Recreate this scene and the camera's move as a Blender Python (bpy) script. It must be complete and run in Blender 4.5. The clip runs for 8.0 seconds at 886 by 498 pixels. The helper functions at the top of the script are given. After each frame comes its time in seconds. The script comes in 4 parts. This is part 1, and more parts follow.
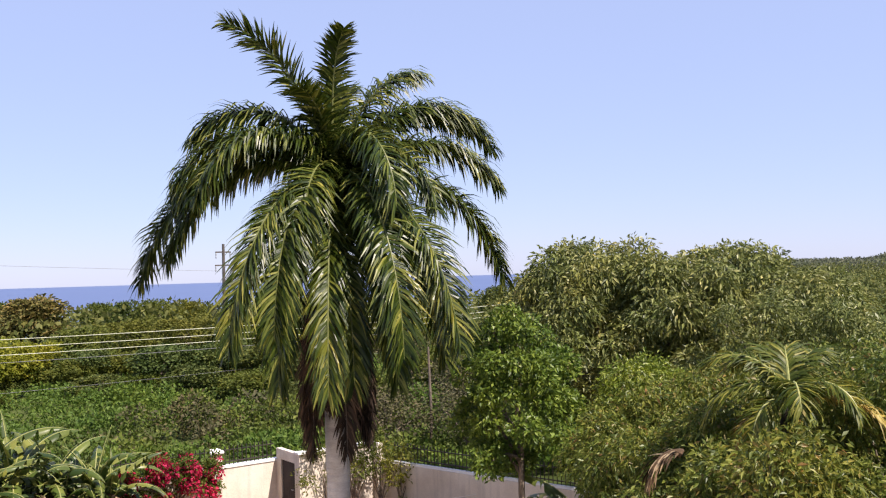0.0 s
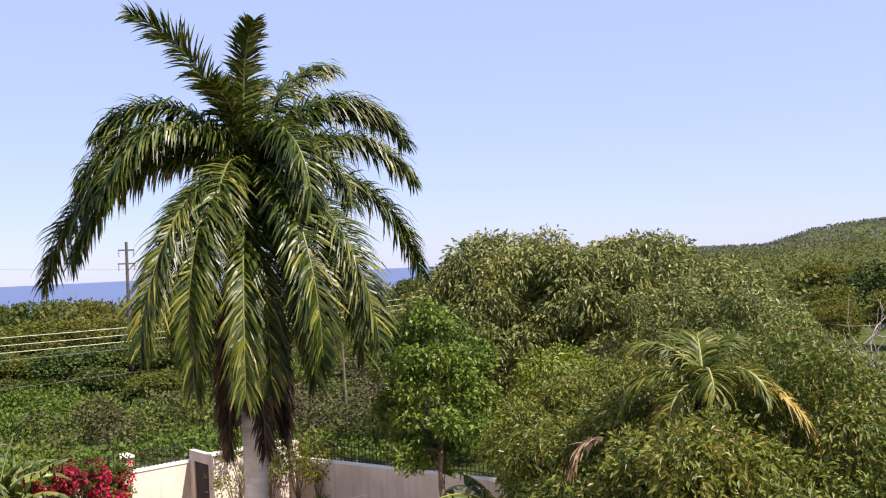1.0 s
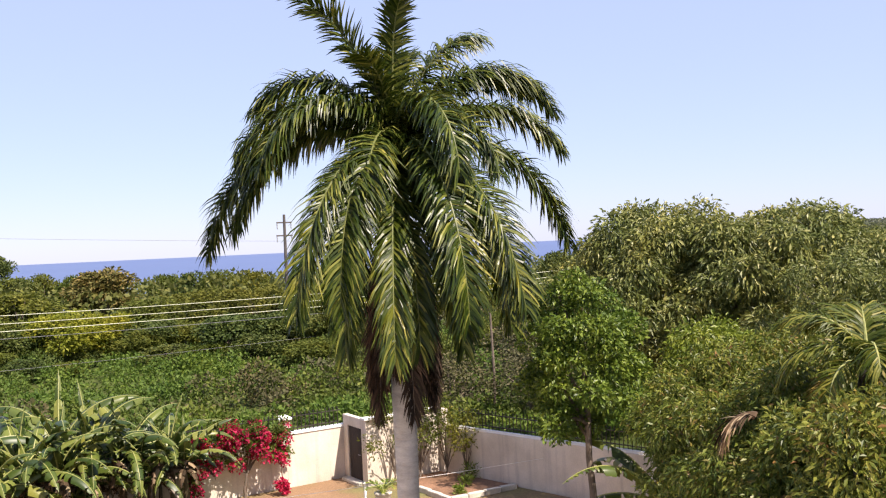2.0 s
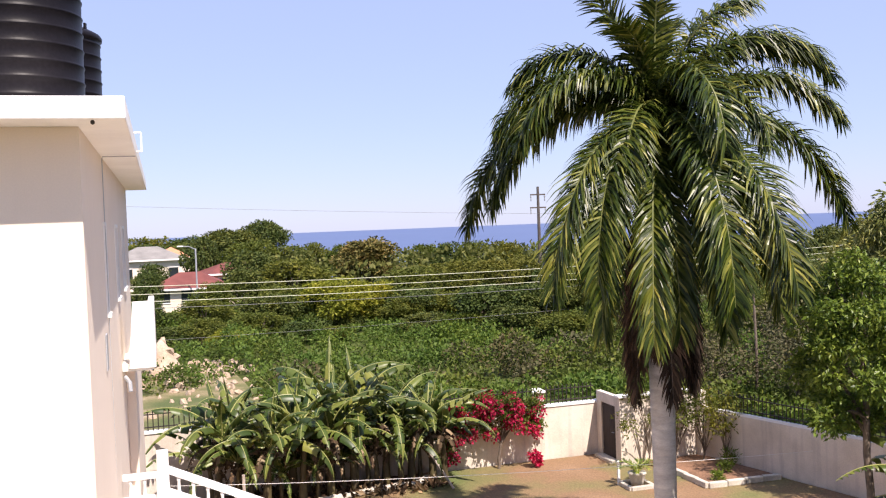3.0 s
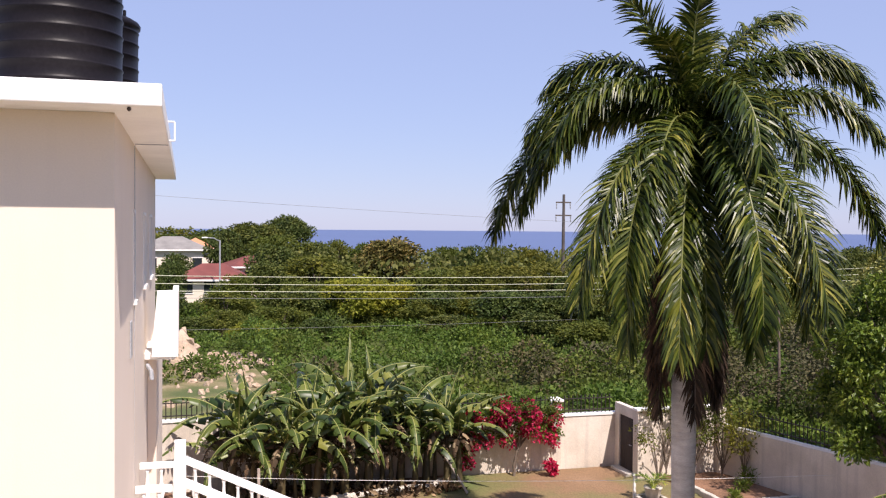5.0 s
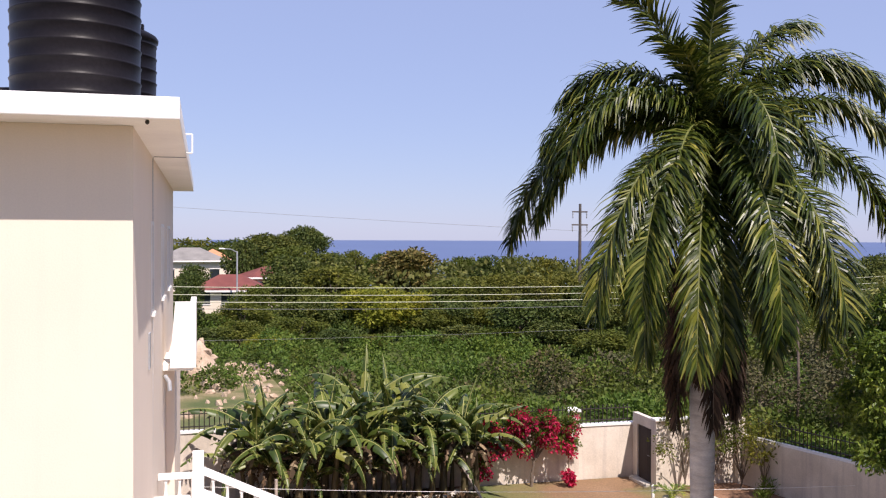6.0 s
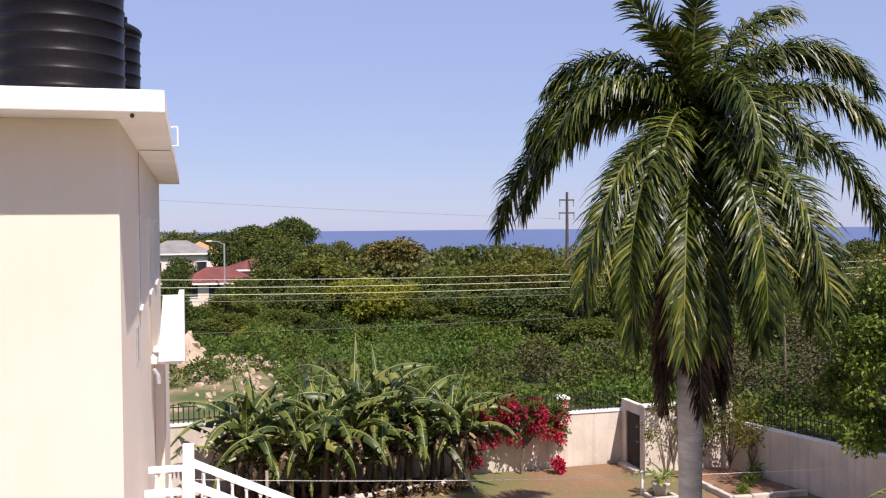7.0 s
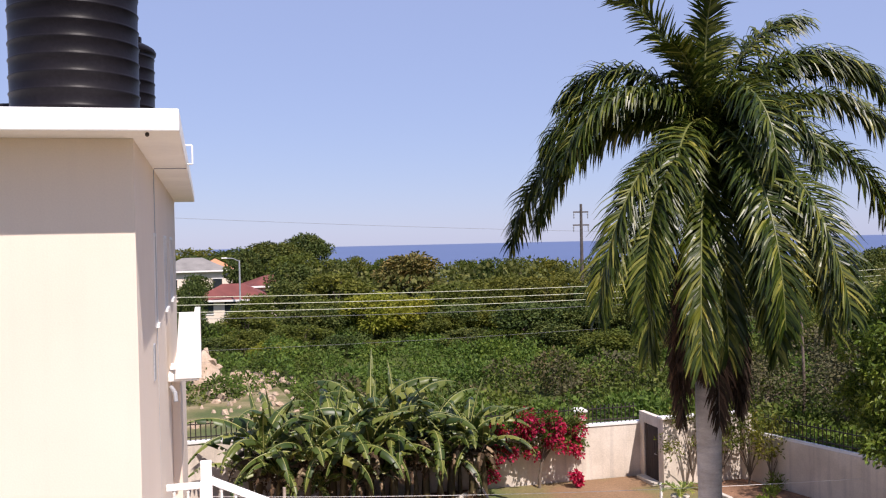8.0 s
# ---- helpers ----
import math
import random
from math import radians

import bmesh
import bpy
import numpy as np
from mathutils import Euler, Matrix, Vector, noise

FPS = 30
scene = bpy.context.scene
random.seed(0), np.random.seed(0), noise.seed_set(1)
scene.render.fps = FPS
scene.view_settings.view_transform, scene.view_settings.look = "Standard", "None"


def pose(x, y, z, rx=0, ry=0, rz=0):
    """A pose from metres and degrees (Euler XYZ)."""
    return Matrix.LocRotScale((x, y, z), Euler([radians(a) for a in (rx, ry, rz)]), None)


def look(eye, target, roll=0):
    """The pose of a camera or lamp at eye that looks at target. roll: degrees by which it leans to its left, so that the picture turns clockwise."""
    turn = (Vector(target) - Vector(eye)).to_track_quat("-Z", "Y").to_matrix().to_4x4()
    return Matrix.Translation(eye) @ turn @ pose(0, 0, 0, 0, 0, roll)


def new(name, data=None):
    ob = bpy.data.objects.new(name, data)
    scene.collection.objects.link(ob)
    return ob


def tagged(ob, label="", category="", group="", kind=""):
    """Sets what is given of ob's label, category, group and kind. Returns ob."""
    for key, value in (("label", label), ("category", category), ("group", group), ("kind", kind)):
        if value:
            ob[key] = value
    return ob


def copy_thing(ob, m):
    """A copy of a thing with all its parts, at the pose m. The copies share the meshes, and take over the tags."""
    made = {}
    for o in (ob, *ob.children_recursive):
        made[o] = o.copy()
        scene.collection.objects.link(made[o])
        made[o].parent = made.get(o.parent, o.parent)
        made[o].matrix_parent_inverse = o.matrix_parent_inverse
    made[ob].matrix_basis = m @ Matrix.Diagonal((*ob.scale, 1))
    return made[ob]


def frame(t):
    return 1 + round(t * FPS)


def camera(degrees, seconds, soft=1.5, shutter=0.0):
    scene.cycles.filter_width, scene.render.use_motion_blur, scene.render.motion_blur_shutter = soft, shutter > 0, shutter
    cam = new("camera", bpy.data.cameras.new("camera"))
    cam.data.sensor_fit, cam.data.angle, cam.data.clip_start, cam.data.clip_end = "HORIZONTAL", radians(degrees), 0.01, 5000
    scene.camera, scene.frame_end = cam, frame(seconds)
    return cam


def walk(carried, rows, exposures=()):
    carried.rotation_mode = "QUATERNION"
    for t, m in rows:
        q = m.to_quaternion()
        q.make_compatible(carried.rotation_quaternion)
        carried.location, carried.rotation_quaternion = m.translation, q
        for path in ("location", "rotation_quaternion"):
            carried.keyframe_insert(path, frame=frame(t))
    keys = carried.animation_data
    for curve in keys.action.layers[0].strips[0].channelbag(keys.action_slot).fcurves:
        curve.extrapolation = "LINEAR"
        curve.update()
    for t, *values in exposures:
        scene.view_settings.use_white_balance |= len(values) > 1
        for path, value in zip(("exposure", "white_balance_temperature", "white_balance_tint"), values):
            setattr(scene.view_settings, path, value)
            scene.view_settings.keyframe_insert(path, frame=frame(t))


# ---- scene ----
cam = camera(50.4, 8.0, soft=1.2)
PATH = [
    (0, (-1.639, -0.748, 7.48), (-0.475, 0.877, 7.53), -1.6),
    (0.5, (-1.663, -0.647, 7.495), (-0.377, 0.884, 7.536), -2.6),
    (1, (-1.724, -0.619, 7.512), (-0.409, 0.887, 7.54), -2.7),
    (1.5, (-1.719, -0.626, 7.476), (-0.492, 0.953, 7.49), -2.6),
    (2, (-1.693, -0.632, 7.447), (-0.633, 1.063, 7.432), -2.6),
    (2.2, (-1.695, -0.613, 7.451), (-0.739, 1.143, 7.422), -2.4),
    (3.3, (-1.704, -0.379, 7.579), (-1.178, 1.55, 7.525), -2.1),
    (3.5, (-1.702, -0.353, 7.566), (-1.172, 1.575, 7.513), -1.9),
    (4, (-1.729, -0.316, 7.576), (-1.193, 1.61, 7.52), -1.4),
    (4.5, (-1.753, -0.331, 7.553), (-1.179, 1.584, 7.503), -0.4),
    (4.7, (-1.751, -0.329, 7.553), (-1.2, 1.593, 7.502), 0.2),
    (6, (-1.753, -0.342, 7.561), (-1.257, 1.596, 7.535), 0.2),
    (6.5, (-1.756, -0.394, 7.56), (-1.249, 1.54, 7.536), 0.0),
    (7, (-1.757, -0.372, 7.565), (-1.236, 1.558, 7.517), -0.5),
    (7.5, (-1.764, -0.376, 7.559), (-1.264, 1.56, 7.52), -0.9),
    (8, (-1.759, -0.371, 7.564), (-1.267, 1.567, 7.546), -1.3),
]
walk(cam, [(t, look(eye, aim, lean)) for t, eye, aim, lean in PATH],
     [(0, 0.8, 6750, 16), (1, 0.87, 6800, 16), (1.5, 0.92, 6900, 16), (2.2, 0.98, 7000, 16), (3.5, 0.65, 6600, 19), (4.5, 0.55, 6600, 19), (6.5, 0.41, 6550, 19), (8, 0.39, 6500, 19)])

# ---- world, sun ----
SUN_DIR = Vector((0.17, -0.55, 0.82)).normalized()      # towards the sun
world = bpy.data.worlds.new("sky")
scene.world = world
world.use_nodes = True
wn = world.node_tree
sky = wn.nodes.new("ShaderNodeTexSky")
sky.sky_type, sky.sun_disc = "NISHITA", False
sky.sun_elevation = math.asin(SUN_DIR.z)
sky.sun_rotation = math.atan2(SUN_DIR.x, SUN_DIR.y)
sky.altitude, sky.air_density, sky.dust_density, sky.ozone_density = 0, 1.0, 0.2, 4.0
veil = wn.nodes.new("ShaderNodeMix")           # thin bright haze over the whole sky
veil.data_type = "RGBA"
veil.inputs[0].default_value = 0.62
veil.inputs[7].default_value = (4.2, 5.15, 8.3, 1)
wn.links.new(sky.outputs[0], veil.inputs[6])
wn.links.new(veil.outputs[2], wn.nodes["Background"].inputs[0])
wn.nodes["Background"].inputs[1].default_value = 0.082
sun_data = bpy.data.lights.new("sun", "SUN")
sun_data.energy, sun_data.angle, sun_data.color = 5.0, radians(0.53), (1.0, 0.94, 0.85)
sun = new("sun", sun_data)
sun.matrix_world = look(SUN_DIR * 60, (0, 0, 0))


# ---- materials ----
def ramp(nt, stops):
    node = nt.nodes.new("ShaderNodeValToRGB")
    el = node.color_ramp.elements
    while len(el) < len(stops):
        el.new(0.5)
    for e, (p, c) in zip(el, stops):
        e.position, e.color = p, (*c, 1)
    return node


def surface(name, stops, scale=1.5, fine=40.0, rough=0.8, bump=0.2, metal=0.0, spread=0.25, depth=0.02, stretch=(1, 1, 1), streak=0.0):
    """Stains at a large scale, grain at a fine one, and relief."""
    m = bpy.data.materials.new(name)
    m.use_nodes = True
    nt = m.node_tree
    L, N = nt.links.new, nt.nodes.new
    p = nt.nodes["Principled BSDF"]
    co = N("ShaderNodeTexCoord")
    mp = N("ShaderNodeMapping")
    mp.inputs["Scale"].default_value = stretch
    L(co.outputs["Object"], mp.inputs["Vector"])
    big, small = N("ShaderNodeTexNoise"), N("ShaderNodeTexNoise")
    big.inputs["Scale"].default_value, big.inputs["Detail"].default_value = scale, 6
    small.inputs["Scale"].default_value, small.inputs["Detail"].default_value = fine, 4
    L(mp.outputs[0], big.inputs["Vector"])
    L(mp.outputs[0], small.inputs["Vector"])
    r = ramp(nt, stops)
    L(big.outputs["Fac"], r.inputs[0])
    col = r.outputs[0]
    if streak:
        mp2 = N("ShaderNodeMapping")
        mp2.inputs["Scale"].default_value = (3.2, 3.2, 0.18)
        L(co.outputs["Object"], mp2.inputs["Vector"])
        st = N("ShaderNodeTexNoise")
        st.inputs["Scale"].default_value, st.inputs["Detail"].default_value = 2.0, 7
        L(mp2.outputs[0], st.inputs["Vector"])
        sr = ramp(nt, [(0.5, (1, 1, 1)), (0.8, (1 - streak, 1 - streak, 1 - streak * 0.9))])
        L(st.outputs["Fac"], sr.inputs[0])
        mx = N("ShaderNodeMix")
        mx.data_type, mx.blend_type = "RGBA", "MULTIPLY"
        mx.inputs[0].default_value = 1.0
        L(col, mx.inputs[6])
        L(sr.outputs[0], mx.inputs[7])
        col = mx.outputs[2]
    g = ramp(nt, [(0.25, (1 - spread,) * 3), (0.75, (1 + spread,) * 3)])
    L(small.outputs["Fac"], g.inputs[0])
    mul = N("ShaderNodeMix")
    mul.data_type, mul.blend_type = "RGBA", "MULTIPLY"
    mul.inputs[0].default_value = 1.0
    L(col, mul.inputs[6])
    L(g.outputs[0], mul.inputs[7])
    L(mul.outputs[2], p.inputs["Base Color"])
    p.inputs["Roughness"].default_value, p.inputs["Metallic"].default_value = rough, metal
    b = N("ShaderNodeBump")
    b.inputs["Strength"].default_value, b.inputs["Distance"].default_value = bump, depth
    L(small.outputs["Fac"], b.inputs["Height"])
    L(b.outputs[0], p.inputs["Normal"])
    return m


def leaf(name, stops, rough=0.45, through_light=0.25, spec=0.5, tree=0.25, patches=0.7):
    """Leaves: one shade per leaf, patches of tint, one tint per plant, some light coming through."""
    m = bpy.data.materials.new(name)
    m.use_nodes = True
    nt = m.node_tree
    L, N = nt.links.new, nt.nodes.new
    p = nt.nodes["Principled BSDF"]
    geo, info = N("ShaderNodeNewGeometry"), N("ShaderNodeObjectInfo")
    r = ramp(nt, stops)
    L(geo.outputs["Random Per Island"], r.inputs[0])
    tint = ramp(nt, [(0.0, (1 - tree, 1 - tree * 0.6, 1 - tree)), (0.5, (1, 1, 1)), (1.0, (1 + tree, 1 + tree * 0.35, 1 - tree * 0.4))])
    L(info.outputs["Random"], tint.inputs[0])
    mul = N("ShaderNodeMix")
    mul.data_type, mul.blend_type = "RGBA", "MULTIPLY"
    mul.inputs[0].default_value = 1.0
    L(r.outputs[0], mul.inputs[6])
    L(tint.outputs[0], mul.inputs[7])
    co, patch = N("ShaderNodeTexCoord"), N("ShaderNodeTexNoise")
    patch.inputs["Scale"].default_value, patch.inputs["Detail"].default_value = patches, 3
    L(co.outputs["Object"], patch.inputs["Vector"])
    pr = ramp(nt, [(0.3, (0.72, 0.82, 0.8)), (0.5, (1, 1, 1)), (0.7, (1.28, 1.14, 0.95))])
    L(patch.outputs["Fac"], pr.inputs[0])
    mul2 = N("ShaderNodeMix")
    mul2.data_type, mul2.blend_type = "RGBA", "MULTIPLY"
    mul2.inputs[0].default_value = 1.0
    L(mul.outputs[2], mul2.inputs[6])
    L(pr.outputs[0], mul2.inputs[7])
    mul = mul2
    L(mul.outputs[2], p.inputs["Base Color"])
    p.inputs["Roughness"].default_value = rough
    p.inputs["Specular IOR Level"].default_value = spec
    tr = N("ShaderNodeBsdfTranslucent")
    L(mul.outputs[2], tr.inputs["Color"])
    mix = N("ShaderNodeMixShader")
    mix.inputs[0].default_value = through_light
    L(p.outputs[0], mix.inputs[1])
    L(tr.outputs[0], mix.inputs[2])
    L(mix.outputs[0], nt.nodes["Material Output"].inputs["Surface"])
    return m


M_WALL = surface("cream_paint", [(0.3, (0.75, 0.635, 0.52)), (0.7, (0.79, 0.675, 0.56))], 0.6, 60, 0.85, 0.05, spread=0.03, streak=0.03)
M_WHITE = surface("white_paint", [(0.3, (0.76, 0.74, 0.71)), (0.7, (0.84, 0.82, 0.79))], 1.0, 70, 0.7, 0.1, spread=0.04, streak=0.06)
# dirt patches and streaks, strengthened to paint in dappled plant shade
M_YARDWALL = surface("weathered_shaded_wall_paint", [(0.3, (0.50, 0.43, 0.35)), (0.55, (0.68, 0.60, 0.51)), (0.7, (0.72, 0.64, 0.55))], 0.7, 30, 0.9, 0.25, spread=0.1, streak=0.25)
M_TANK = surface("black_plastic", [(0.3, (0.006, 0.005, 0.007)), (0.7, (0.014, 0.012, 0.014))], 1.2, 30, 0.4, 0.05, spread=0.2)
M_TANK.node_tree.nodes["Principled BSDF"].inputs["Specular IOR Level"].default_value = 0.13
M_IRON = surface("dark_iron", [(0.3, (0.02, 0.018, 0.016)), (0.7, (0.06, 0.045, 0.035))], 3, 60, 0.6, 0.1, metal=0.3)
M_DARKWOOD = surface("dark_door_paint", [(0.3, (0.018, 0.012, 0.012)), (0.7, (0.04, 0.028, 0.026))], 2, 30, 0.85, 0.2, stretch=(1, 1, 0.2))
M_GREY = surface("grey_metal", [(0.3, (0.25, 0.26, 0.28)), (0.7, (0.4, 0.41, 0.43))], 2, 40, 0.5, 0.1)
M_YARD = surface("dry_lawn", [(0.36, (0.10, 0.125, 0.035)), (0.46, (0.17, 0.14, 0.055)), (0.56, (0.22, 0.13, 0.068)), (0.75, (0.28, 0.175, 0.1))], 0.28, 18, 0.95, 0.5, spread=0.3, depth=0.03)
M_SOIL = surface("brown_soil", [(0.3, (0.13, 0.07, 0.04)), (0.7, (0.27, 0.145, 0.085))], 1.6, 25, 0.95, 0.7, spread=0.35, depth=0.04)
M_ROUGH = surface("rough_grass_earth", [(0.34, (0.07, 0.09, 0.022)), (0.48, (0.13, 0.125, 0.045)), (0.6, (0.22, 0.175, 0.09)), (0.72, (0.38, 0.31, 0.22))], 0.45, 9, 0.95, 0.6, spread=0.3, depth=0.04)
M_STONE = surface("pale_stone", [(0.3, (0.42, 0.38, 0.32)), (0.7, (0.62, 0.57, 0.5))], 3, 30, 0.9, 0.5, spread=0.15, depth=0.02)
M_RUBBLE = surface("limestone_rubble", [(0.3, (0.34, 0.24, 0.16)), (0.7, (0.58, 0.45, 0.34))], 1.2, 12, 0.95, 0.6, spread=0.2, depth=0.05)
M_WILD = surface("scrub_ground", [(0.3, (0.045, 0.062, 0.016)), (0.6, (0.07, 0.085, 0.025)), (0.8, (0.15, 0.125, 0.065))], 0.05, 0.35, 0.95, 0.8, spread=0.35, depth=0.6)
M_WILD.node_tree.nodes["Principled BSDF"].inputs["Specular IOR Level"].default_value = 0.05
M_SEA = surface("sea_water", [(0.3, (0.05, 0.078, 0.19)), (0.7, (0.065, 0.095, 0.22))], 0.002, 0.05, 0.35, 0.4, spread=0.1, depth=0.5)
M_TRUNK = surface("grey_palm_trunk", [(0.3, (0.30, 0.28, 0.26)), (0.7, (0.47, 0.44, 0.41))], 2.0, 22, 0.9, 0.4, spread=0.14, depth=0.015, stretch=(1, 1, 3.5))
M_BARK = surface("brown_bark", [(0.3, (0.085, 0.062, 0.045)), (0.7, (0.2, 0.155, 0.12))], 4, 30, 0.95, 0.6, spread=0.3, stretch=(1, 1, 0.3))
M_BARE = surface("bleached_wood", [(0.3, (0.3, 0.25, 0.21)), (0.7, (0.46, 0.39, 0.34))], 4, 30, 0.9, 0.4, spread=0.2)
# crownshaft green taken far down, painting in the shadow of the fronds
M_SHAFT = surface("shaded_crownshaft", [(0.3, (0.025, 0.03, 0.012)), (0.7, (0.045, 0.05, 0.02))], 2, 20, 0.5, 0.2, stretch=(1, 1, 0.2))
M_STEM = surface("banana_stem", [(0.3, (0.045, 0.03, 0.016)), (0.55, (0.08, 0.062, 0.025)), (0.75, (0.13, 0.11, 0.045))], 3, 25, 0.6, 0.3, spread=0.25, stretch=(1, 1, 0.25))
M_RIB = surface("pale_leaf_rib", [(0.3, (0.2, 0.22, 0.06)), (0.7, (0.32, 0.31, 0.11))], 3, 20, 0.5, 0.1)
M_RACHIS = surface("palm_rachis", [(0.3, (0.08, 0.1, 0.022)), (0.7, (0.16, 0.165, 0.045))], 3, 20, 0.5, 0.1)
M_WIRE = surface("pale_cable", [(0.3, (0.42, 0.42, 0.3)), (0.7, (0.55, 0.55, 0.4))], 1, 10, 0.6, 0.0)
M_DWIRE = surface("grey_cable", [(0.3, (0.13, 0.13, 0.13)), (0.7, (0.2, 0.2, 0.2))], 1, 10, 0.6, 0.0)
M_POLE = surface("weathered_pole", [(0.3, (0.06, 0.05, 0.045)), (0.7, (0.12, 0.10, 0.09))], 2, 20, 0.9, 0.3)
# roof red lowered to include the partial shade lying on it
M_REDROOF = surface("shaded_red_roof", [(0.3, (0.13, 0.035, 0.03)), (0.7, (0.19, 0.055, 0.045))], 0.8, 12, 0.85, 0.3, spread=0.15)
M_ORANGEROOF = surface("orange_roof", [(0.3, (0.46, 0.2, 0.1)), (0.7, (0.58, 0.28, 0.15))], 0.8, 12, 0.85, 0.3, spread=0.15)
M_GREYROOF = surface("grey_roof", [(0.3, (0.17, 0.16, 0.15)), (0.7, (0.25, 0.235, 0.22))], 0.8, 12, 0.85, 0.3, spread=0.15)
M_GLASS = surface("dark_glass", [(0.3, (0.02, 0.025, 0.03)), (0.7, (0.04, 0.045, 0.05))], 1, 10, 0.12, 0.02)
# palest stop paints sun sheen on some leaflets; low stops deepen crown shade
M_LEAF_PALM = leaf("palm_leaf_painted_sheen", [(0.0, (0.013, 0.026, 0.003)), (0.5, (0.036, 0.054, 0.006)), (0.82, (0.088, 0.105, 0.014)), (1.0, (0.24, 0.23, 0.05))], 0.35, 0.16, 0.25, 0.06)
M_LEAF_COCO = leaf("coconut_leaf", [(0.0, (0.04, 0.062, 0.007)), (0.6, (0.1, 0.125, 0.016)), (1.0, (0.28, 0.25, 0.05))], 0.45, 0.35, 0.25, 0.1)
M_LEAF_YELLOW = leaf("yellowed_palm_leaf", [(0.0, (0.26, 0.2, 0.04)), (0.6, (0.40, 0.3, 0.06)), (1.0, (0.48, 0.32, 0.12))], 0.5, 0.3, 0.4, 0.1)
M_LEAF_DEAD = leaf("dead_leaf", [(0.0, (0.04, 0.024, 0.014)), (0.6, (0.11, 0.068, 0.04)), (1.0, (0.34, 0.25, 0.16))], 0.8, 0.1, 0.2, 0.1)
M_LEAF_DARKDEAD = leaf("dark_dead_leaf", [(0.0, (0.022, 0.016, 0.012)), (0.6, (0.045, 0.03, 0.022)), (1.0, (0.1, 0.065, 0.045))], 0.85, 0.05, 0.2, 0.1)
M_LEAF_MANGO = leaf("mango_leaf", [(0.0, (0.06, 0.078, 0.017)), (0.55, (0.17, 0.19, 0.047)), (0.9, (0.28, 0.29, 0.095)), (1.0, (0.38, 0.36, 0.14))], 0.45, 0.25, 0.34, 0.08)
M_LEAF_BRIGHT = leaf("bright_leaf", [(0.0, (0.075, 0.12, 0.014)), (0.6, (0.19, 0.255, 0.032)), (1.0, (0.29, 0.34, 0.055))], 0.42, 0.38, 0.4, 0.12)
M_LEAF_GARDEN = leaf("garden_leaf", [(0.0, (0.05, 0.085, 0.01)), (0.6, (0.14, 0.2, 0.027)), (1.0, (0.25, 0.3, 0.05))], 0.42, 0.32, 0.35, 0.1)
M_LEAF_MIXED = leaf("mixed_leaf", [(0.0, (0.045, 0.07, 0.012)), (0.5, (0.13, 0.165, 0.027)), (0.88, (0.23, 0.245, 0.05)), (0.975, (0.22, 0.17, 0.05)), (1.0, (0.28, 0.15, 0.06))], 0.42, 0.32, 0.3, 0.12)
M_LEAF_WILD = leaf("scrub_leaf", [(0.0, (0.07, 0.085, 0.014)), (0.6, (0.12, 0.14, 0.022)), (1.0, (0.17, 0.18, 0.038))], 0.6, 0.32, 0.2, 0.3)
M_LEAF_FAR = leaf("woodland_leaf", [(0.0, (0.07, 0.08, 0.018)), (0.6, (0.125, 0.135, 0.034)), (1.0, (0.17, 0.17, 0.055))], 0.7, 0.28, 0.2, 0.05)
# hill leaves greyed and blued: distance haze is put into the colour
M_LEAF_HAZYHILL = leaf("haze_greyed_leaf", [(0.0, (0.105, 0.115, 0.078)), (1.0, (0.145, 0.15, 0.1))], 0.8, 0.25, 0.15, 0.0)
M_LEAF_DARK = leaf("dark_dense_leaf", [(0.0, (0.035, 0.055, 0.012)), (0.6, (0.07, 0.096, 0.02)), (1.0, (0.12, 0.14, 0.035))], 0.6, 0.2, 0.22, 0.2)
M_LEAF_BUSH = leaf("bush_leaf", [(0.0, (0.05, 0.075, 0.013)), (0.6, (0.085, 0.12, 0.02)), (1.0, (0.13, 0.16, 0.035))], 0.6, 0.26, 0.2, 0.05, 0.35)
M_LEAF_OLIVE = leaf("olive_feathery_leaf", [(0.0, (0.075, 0.08, 0.014)), (0.6, (0.115, 0.122, 0.02)), (1.0, (0.16, 0.155, 0.035))], 0.7, 0.3, 0.15, 0.12)
M_LEAF_RUST = leaf("flowering_mango_leaf", [(0.0, (0.07, 0.068, 0.018)), (0.6, (0.15, 0.135, 0.035)), (1.0, (0.26, 0.19, 0.07))], 0.6, 0.25, 0.2, 0.1)
M_LEAF_LIME = leaf("yellow_green_leaf", [(0.0, (0.12, 0.14, 0.012)), (0.6, (0.22, 0.235, 0.022)), (1.0, (0.3, 0.3, 0.05))], 0.6, 0.35, 0.2, 0.1)
# warm tint picked for the peach light it bounces onto the house
M_CONCRETE = surface("pale_concrete", [(0.3, (0.64, 0.53, 0.44)), (0.7, (0.74, 0.62, 0.52))], 0.7, 20, 0.9, 0.2, spread=0.08)
M_LEAF_VINE = leaf("vine_leaf", [(0.0, (0.05, 0.092, 0.013)), (0.6, (0.088, 0.145, 0.02)), (1.0, (0.135, 0.19, 0.035))], 0.6, 0.28, 0.22, 0.05, 0.35)
M_LEAF_DRYWOOD = leaf("dry_wood_leaf", [(0.0, (0.055, 0.05, 0.022)), (0.5, (0.09, 0.088, 0.034)), (1.0, (0.13, 0.105, 0.055))], 0.7, 0.2, 0.3, 0.2)
M_LEAF_BANANA = leaf("banana_leaf", [(0.0, (0.03, 0.055, 0.011)), (0.6, (0.075, 0.11, 0.02)), (1.0, (0.2, 0.22, 0.05))], 0.4, 0.25, 0.42, 0.2)
